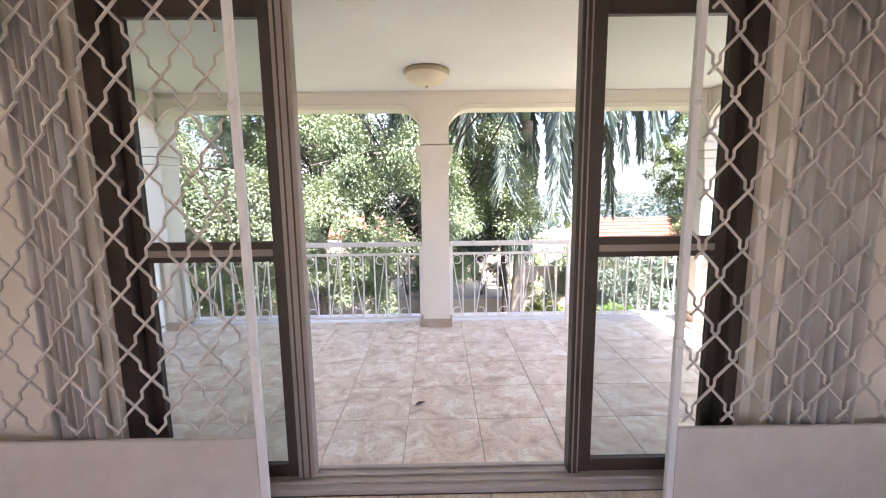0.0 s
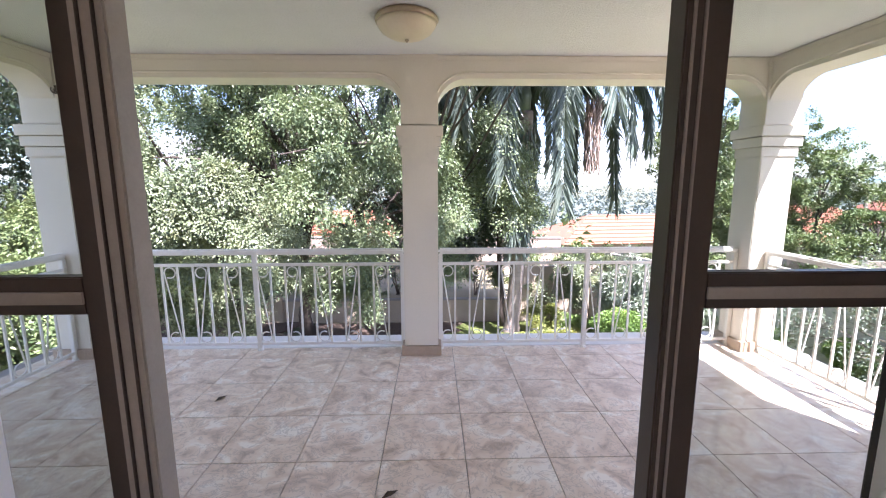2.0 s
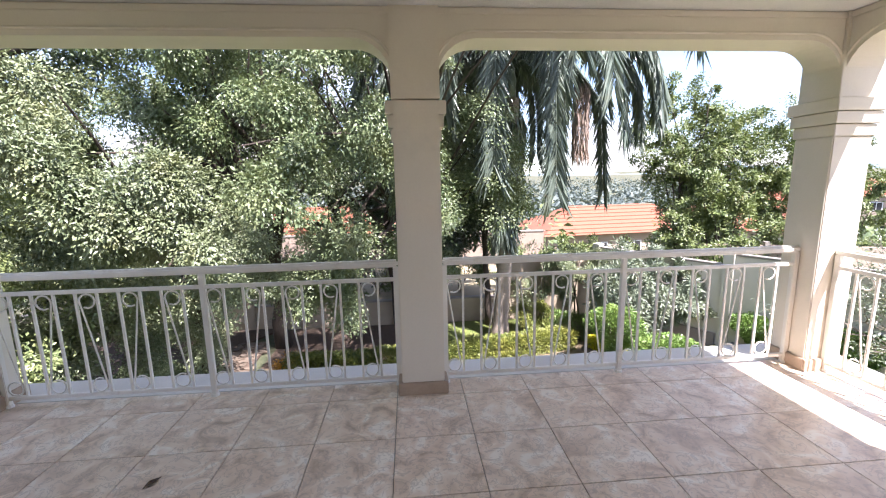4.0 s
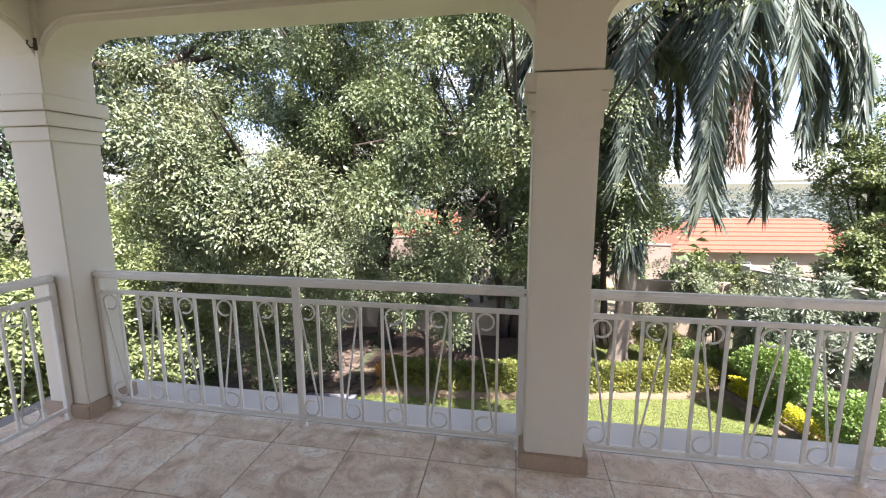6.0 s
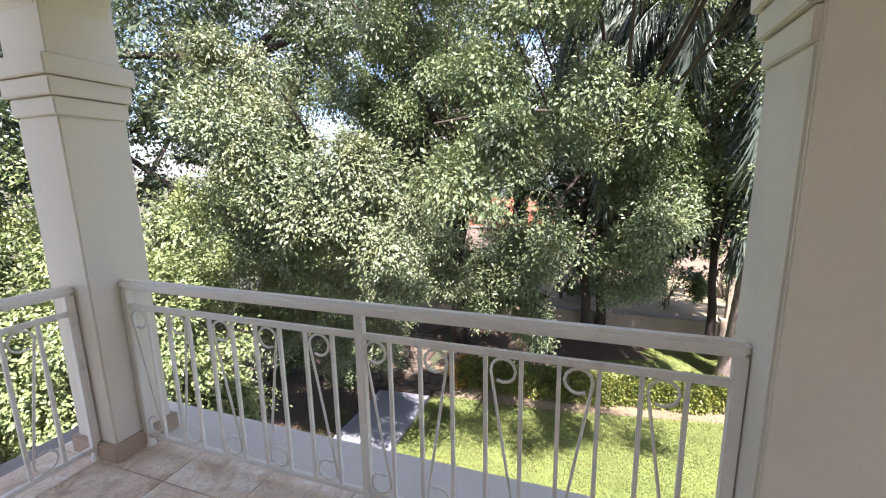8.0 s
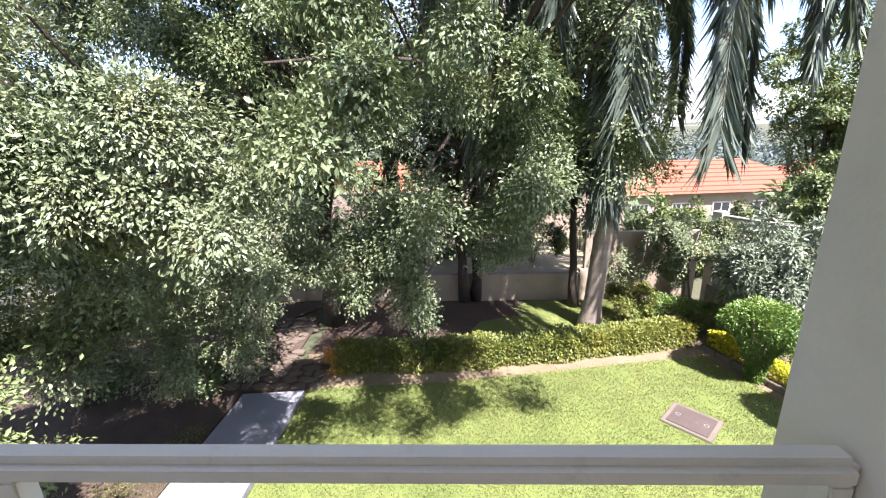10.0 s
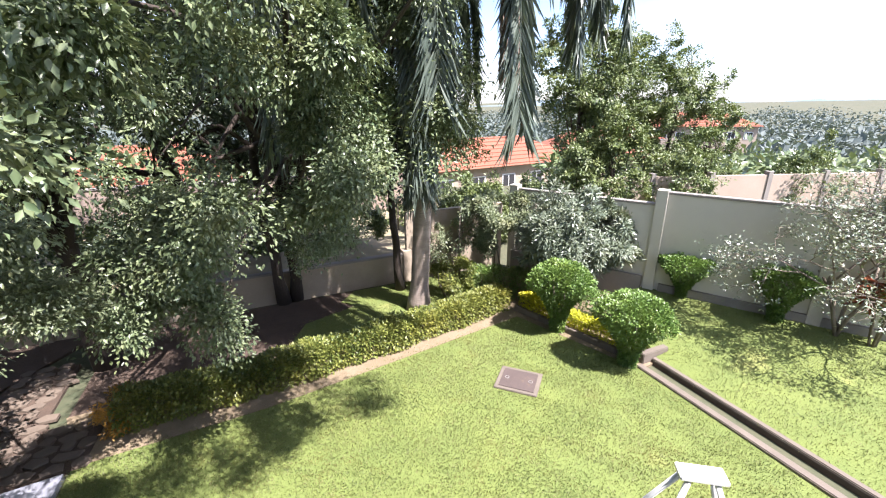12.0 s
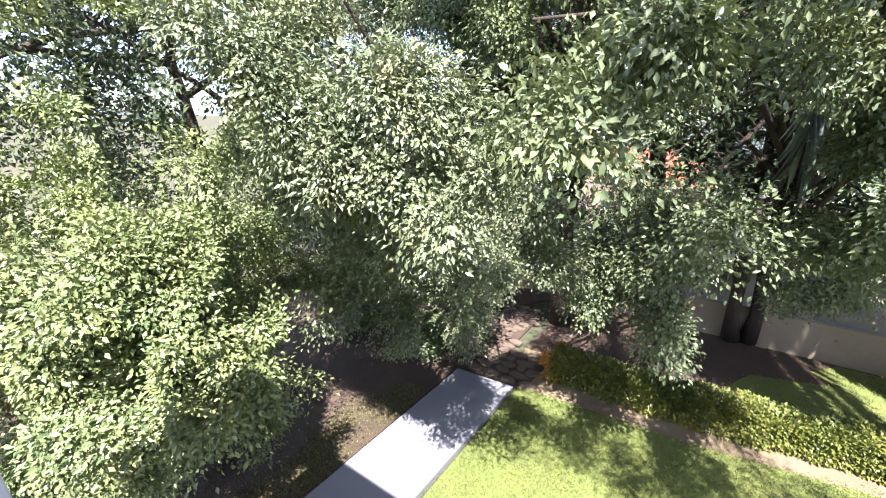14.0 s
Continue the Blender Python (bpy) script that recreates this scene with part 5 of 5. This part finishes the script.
for x, y, top, r, n in ((12.3, 20.0, 4.9, 2.2, 900), (15.0, 20.6, 4.3, 2.3, 900), (18.0, 20.0, 3.7, 2.2, 800), (9.9, 20.5, -1.9, 1.2, 260), (13.4, 18.8, 1.2, 2.0, 500), (11.6, 19.2, 0.3, 1.3, 300), (20.5, 19.5, 1.6, 1.8, 350), (8.2, 19.5, -2.2, 1.0, 200), (8.4, 21.0, -1.9, 1.2, 260), (6.4, 20.0, -1.4, 1.2, 260), (16.5, 17.5, -0.4, 1.6, 360), (22.5, 16.0, -0.6, 1.8, 350)):
    limb_tree("neighbour_tree", "bright green leafy tree beyond the boundary wall", (x, y, -5.0), (x, y, top - r), 0.12,
              [(x, y, top - r, r, r * 0.8, r * 1.1, n), (x + 0.4 * r, y, top - 2.2 * r, r * 0.9, r * 0.8, r * 0.8, n // 2), (x - 0.5 * r, y - 0.3, top - 0.6 * r, r * 0.3, r * 0.3, r * 1.0, n // 5), (x + 0.35 * r, y, top - 0.3 * r, r * 0.25, r * 0.25, r * 0.8, n // 7)], "leaf_far", RNG, 16, 0.42, 0.1, (0.14, 0.068), loose=0.8)
hedge_run("hedge", "long clipped hedge with sunlit yellow-green leaves", [(-3.6, 12.95), (-1.2, 13.05), (1.5, 13.45), (4.9, 14.1)], 0.62, 0.55, "leaf_hedge", RNG, 3800, (0.068, 0.040))
hedge_run("hedge", "low bright yellow edging hedge along the drain wall", [(5.42, 13.75), (6.32, 10.95)], 0.34, 0.42, "leaf_yellow", RNG, 2600)
hedge_run("hedge", "low clipped green hedge behind the yellow edging", [(4.6, 15.7), (5.7, 14.6), (6.45, 12.9), (7.0, 11.2)], 0.6, 0.72, "leaf_topiary", RNG, 3000)
shrub("shrub", "orange-tipped shrub at the end of the hedge", [(-3.65, 12.95, GROUND + 0.42, 0.28, 0.25, 0.26, 60)], "leaf_orange", RNG)
shrub("shrub", "rounded variegated yellow-green shrub beside the palm", [(3.9, 15.3, GROUND + 0.65, 0.75, 0.6, 0.7, 330)], "leaf_hedge", RNG)
for x, y, z, h, r in ((5.5, 12.4, GROUND, 1.75, 0.68), (5.95, 10.6, GROUND, 1.55, 0.72), (9.35, 12.0, TERRACE, 1.15, 0.7), (10.1, 10.1, TERRACE, 1.3, 0.62)):
    topiary(x, y, z, h, r, RNG, "vase-shaped clipped green shrub with a flat leafy top")
limb_tree("mango_tree", "small dense tree with long grey-green leaves before the boundary wall", (7.1, 14.3, GROUND), (7.1, 14.3, -2.2), 0.09,
          [(7.0, 14.0, -1.5, 1.3, 0.9, 1.2, 900), (7.8, 13.6, -2.1, 1.0, 0.7, 0.9, 450), (6.3, 14.2, -2.3, 0.8, 0.7, 0.7, 260)], "leaf_grey", RNG, 20, 0.35, 0.3, (0.17, 0.045))
shrub("shrub", "loose green shrub climbing the corner of the wall", [(4.7, 16.3, -1.9, 1.4, 0.6, 1.1, 620), (5.9, 15.9, -1.6, 1.1, 0.6, 1.0, 480), (7.0, 15.5, -1.5, 0.8, 0.5, 0.7, 260)], "leaf_pale", RNG, size=(0.085, 0.036))
swing_frame()
house(20, 42, -6.6, 17, 8, 3.0, 6, "single-storey house with a red tile roof beyond the wall")
house(33, 42, -6.8, 14, 8, 3.0, -14, "single-storey house with a red tile roof among trees")
house(78, 62, -5.6, 18, 9, 3.2, -30, "distant house with a red tile roof")
house(52, 58, -6.5, 13, 8, 3.0, -20, "distant house with a red tile roof among trees")
house(-9, 40, -6.0, 15, 8, 3.0, 3, "house with a red tile roof glimpsed between the trees")


def frangipani():
    ob = thing("frangipani_tree", "nearly leafless shrub of grey twigs with white flowers before the wall", "tree")
    rnd = random.Random(21)
    rng = np.random.default_rng(21)
    root = Vector((10.6, 9.1, TERRACE))
    tips = []

    fine = bmesh.new()

    def grow(p, d, length, r, level):
        q = p + d * length
        bend = [p, p.lerp(q, 0.5) + Vector((rnd.uniform(-.05, .05), rnd.uniform(-.05, .05), rnd.uniform(-.03, .03))), q]
        if level > 2:
            part("branch", tube(bmesh.new(), bend, [r, r * 0.85, r * 0.7], 6), M["twig"], ob, smooth=True)
        else:
            tube(fine, bend, [r, r * 0.85, r * 0.7], 4, False)
        if level < 2:
            tips.append((q, d))
        if level == 0:
            return
        for _ in range(3):
            e = (d + Vector((rnd.uniform(-.95, .95), rnd.uniform(-.95, .95), rnd.uniform(-.5, .4)))).normalized()
            grow(q, e, length * rnd.uniform(0.62, 0.88), max(r * 0.64, 0.006), level - 1)

    for a in (0.2, 1.5, 2.9, 4.3):
        grow(root, Vector((0.38 * math.cos(a), 0.38 * math.sin(a), 1)).normalized(), 1.15, 0.045, 5)
    part("fine_twig", fine, M["twig"], ob)["kind"] = "stuff"
    P, W = [], []
    for q, d in tips:
        if rnd.random() < 0.22:
            for _ in range(5):
                P.append(q + Vector((rnd.uniform(-.04, .04), rnd.uniform(-.04, .04), rnd.uniform(-.02, .05))))
                W.append(Vector((rnd.uniform(-1, 1), rnd.uniform(-1, 1), 0.5)))
    fl = new("blossom", leaves("blossom", np.array(P), np.array(W), 0.05, 0.036, M["petal"], rng))
    fl.parent = ob
    tagged(fl, "white flowers")
    P = [q + Vector((rnd.uniform(-.2, .2), rnd.uniform(-.2, .2), rnd.uniform(-.2, .2))) for q, d in tips for _ in range(9)]
    W = [Vector((rnd.uniform(-1, 1), rnd.uniform(-1, 1), rnd.uniform(-.6, .6))) for _ in P]
    lf = new("foliage", leaves("foliage", np.array(P), np.array(W), 0.085, 0.036, M["leaf_grey"], rng))
    lf.parent = ob


def cordyline():
    ob = thing("cordyline", "red and green strap-leaved cordyline shrub before the wall", "shrub", (10.8, 8.55, TERRACE))
    rnd = random.Random(2)
    rng = np.random.default_rng(2)
    for k in range(5):
        a = k * 1.3
        t = Vector((0.3 * math.cos(a), 0.3 * math.sin(a), 1.0 + 0.22 * k))
        part("stem", tube(bmesh.new(), [(0.05 * math.cos(a), 0.05 * math.sin(a), -0.05), t * 0.5, t], [0.025, 0.022, 0.018], 6), M["twig"], ob, smooth=True)
        P = np.array([t + Vector((0, 0, rnd.uniform(-.35, .05))) for _ in range(46)])
        W = np.array([Vector((math.cos(b), math.sin(b), rnd.uniform(-0.5, 0.7))) for b in [rnd.uniform(0, 6.28) for _ in range(46)]])
        lf = new("leaf_rosette", leaves("leaf_rosette", P, W, 0.42, 0.075, M["leaf_red" if k % 3 else "leaf_lime"], rng))
        lf.parent = ob


def far_woods():
    """Bushes and trees scattered over the land beyond, too many to count."""
    rng = np.random.default_rng(77)
    P, W = [], []
    for _ in range(620):
        a, dist = radians(rng.uniform(-50, 84)), rng.uniform(27, 150)
        x, y = dist * math.sin(a), 4 + dist * math.cos(a)
        if abs(x - 20) < 12 and 34 < y < 50 or 0.34 < x / (y - 2) < 0.66 and y < 40 or abs(x - 33) < 10 and 34 < y < 50 or abs(x - 78) < 11 and 52 < y < 70:
            continue
        r = rng.uniform(1.2, 3.0)
        z = height(x, y)
        q = unit(rng.normal(0, 1, (130, 3))) * (rng.uniform(0.3, 1, 130) ** 0.4)[:, None] * np.array([r, r, r * 0.85])
        P.append(q + np.array([x, y, z + r * 0.7]))
        W.append(q + rng.normal(0, 0.8, q.shape))
    tagged(new("far_woods", leaves("far_woods", np.concatenate(P), np.concatenate(W), 0.62, 0.38, M["leaf_mid"], rng)), "green bushes and trees spread over the land beyond", "trees", kind="stuff")


def distant_woods():
    """The tree cover of the plain, merging towards the horizon."""
    rng = np.random.default_rng(78)
    P, W = [], []
    for _ in range(1500):
        a, dist = radians(rng.uniform(-50, 84)), 80 * (8.0 ** rng.uniform(0, 1))
        x, y = dist * math.sin(a), 4 + dist * math.cos(a)
        r = rng.uniform(2.5, 5.0) * (1 + dist / 400)
        q = unit(rng.normal(0, 1, (70, 3))) * (rng.uniform(0.4, 1, 70) ** 0.4)[:, None] * np.array([r * 1.6, r, r * 0.55])
        P.append(q + np.array([x, y, height(x, y) + r * 0.3]))
        W.append(q + rng.normal(0, 0.8, q.shape))
    tagged(new("distant_woods", leaves("distant_woods", np.concatenate(P), np.concatenate(W), 2.2, 1.4, M["leaf_haze"], rng)), "tree cover of the plain towards the horizon, haze put into its grey-green colour", "trees", kind="stuff")


def utility_pole():
    ob = thing("utility_pole", "wooden power pole with a crossarm beyond the wall", "pole", (31, 30, height(31, 30)))
    top = 1.4 - height(31, 30)
    part("pole", tube(bmesh.new(), [(0, 0, -0.3), (0, 0, top)], [0.14, 0.09], 8), M["twig"], ob, smooth=True)
    part("crossarm", boxed(-0.9, 0.9, -0.05, 0.05, top - 0.35, top - 0.25), M["twig"], ob)
    for x in (-0.8, 0, 0.8):
        part("insulator", tube(bmesh.new(), [(x, 0, top - 0.25), (x, 0, top - 0.1)], [0.04, 0.03], 6), M["white_paint"], ob)


def neighbour_yard():
    structure("neighbour_yard", prism([(-16, 17.3), (6, 17.3), (9, 27), (-18, 27)], GROUND - 0.4, GROUND + 0.12), M["pale_earth"], "sunlit pale earth yard beyond the low garden wall", "ground")
    ob = tagged(thing("boundary_wall_4", "pinkish rendered yard wall glimpsed between the trees", "wall", (-12, 27.2, 0), turn=-3), kind="structure")
    part("wall_panel", boxed(0, 20, 0, 0.2, GROUND - 0.5, -1.7, 0.01), M["yard_wall"], ob)
    part("coping", boxed(0, 20, -0.04, 0.24, -1.7, -1.62, 0.01), M["wall_plinth"], ob)


def neighbour_wall():
    ob = tagged(thing("boundary_wall_3", "pinkish neighbouring wall with posts behind the boundary wall", "wall", (12.5, 19.0, 0), turn=-20), kind="structure")
    part("wall_panel", boxed(0, 14, 0, 0.2, -5.5, -1.5), M["house_wall"], ob)
    for i in range(6):
        part("post", boxed(i * 2.7 - 0.1, i * 2.7 + 0.1, -0.05, 0.25, -5.5, -1.35), M["wall_plinth"], ob)


frangipani()
cordyline()
far_woods()
distant_woods()
utility_pole()
neighbour_wall()
neighbour_yard()
for k in range(9):
    x, r = -12.5 + 2.1 * k + 0.5 * math.sin(2.7 * k), 1.15 + 0.3 * math.sin(4.1 * k)
    shrub("yard_bush", "leafy green bush in the yard beyond the low wall", [(x, 21.5 + math.sin(3.3 * k), GROUND + 0.12 + r * 0.9, r, r * 0.8, r, 190)], "leaf_far", RNG, 22, 0.4, (0.12, 0.06), floor_z=GROUND + 0.12)


def fallen_leaf(x, y, turn):
    ob = thing("fallen_leaf", "small dry brown leaf lying on the balcony tiles", "leaf", (x, y, 0.001), "fallen leaves", turn=turn)
    bm = bmesh.new()
    v = [bm.verts.new(p) for p in ((-0.05, 0, 0.002), (0, 0.02, 0.012), (0.055, 0, 0.004), (0, -0.018, 0.010), (0, 0, 0.002))]
    for q in ((0, 4, 1), (4, 2, 1), (0, 3, 4), (4, 3, 2)):
        bm.faces.new([v[i] for i in q])
    part("blade", bm, M["soil"], ob)


fallen_leaf(-0.16, 2.99, 35)
fallen_leaf(-1.55, 4.02, 60)
for x, y, r, n in ((-6.6, 12.0, 0.5, 120), (-6.9, 13.0, 0.6, 140), (-8.6, 11.6, 0.8, 180)):
    shrub("shrub", "loose green shrub in the shaded bed beside the path", [(x, y, GROUND + r * 0.9, r, r, r * 0.9, n)], "leaf_mid", RNG, 24, 0.3, (0.085, 0.045))


def far_ridge():
    """Hills on the horizon and a tower block far off."""
    verts, faces = [], []
    n = 90
    for i in range(n + 1):
        a = radians(-75 + 165 * i / n)
        h = 18 + 10 * math.sin(i * 0.31) + 7 * math.sin(i * 0.83 + 1) + 4 * math.sin(i * 2.1)
        x, y = 2300 * math.sin(a), 2300 * math.cos(a)
        verts += [(x, y, -60), (x, y, h), (x * 1.08, y * 1.08, -60)]
    for i in range(n):
        for k in (0, 1):
            faces.append((3 * i + k, 3 * i + 3 + k, 3 * i + 4 + k, 3 * i + 1 + k))
    tagged(new("backdrop", mesh_of("backdrop", np.array(verts), np.array(faces), M["haze_blue"])), "hills on the horizon, coloured blue-green for haze", "hills", kind="structure")
    x, y = 300, 372
    ob = thing("tower_block", "tower block far off on the skyline, paled by a haze colour", "building", (x, y, height(x, y)))
    part("wall", boxed(-9, 9, -6, 6, -2, 20), M["haze_blue"], ob)
    part("lift_house", boxed(1, 7, -4, 4, 20, 24), M["haze_blue"], ob)
    for j in range(6):
        part("window_band", boxed(-8, 8, -6.1, -5.9, 1.5 + 3 * j, 3 + 3 * j), M["dark_pane"], ob)


far_ridge()

# ---- floor tiles, laid last ----
def build_tiles():
    slab = bpy.data.objects["balcony_slab"]
    room = bpy.data.objects["floor"]
    made = {}

    def lay(x0, x1, y0, y1, parent):
        w, d = round(x1 - x0, 3), round(y1 - y0, 3)
        if (w, d) not in made:
            made[w, d] = mesh_from("tile", boxed(0.002, w - 0.002, 0.002, d - 0.002, -0.011, 0.0, 0.0015), M["tile"])
        ob = new("tile", made[w, d])
        ob.parent = parent
        ob.location = (x0, y0, 0)

    def field(xa, xb, ya, yb, parent):
        ox, oy, s = -0.235, 4.27, 0.5
        xs = sorted({xa, xb} | {round(ox + s * k, 3) for k in range(-20, 20) if xa + 0.02 < ox + s * k < xb - 0.02})
        ys = sorted({ya, yb} | {round(oy + s * k, 3) for k in range(-20, 20) if ya + 0.02 < oy + s * k < yb - 0.02})
        for x0, x1 in zip(xs, xs[1:]):
            for y0, y1 in zip(ys, ys[1:]):
                lay(x0, x1, y0, y1, parent)

    field(-3.6, 3.5, 2.26, 5.018, slab)
    field(-3.0, 3.0, -4.0, 2.03, room)


build_tiles()
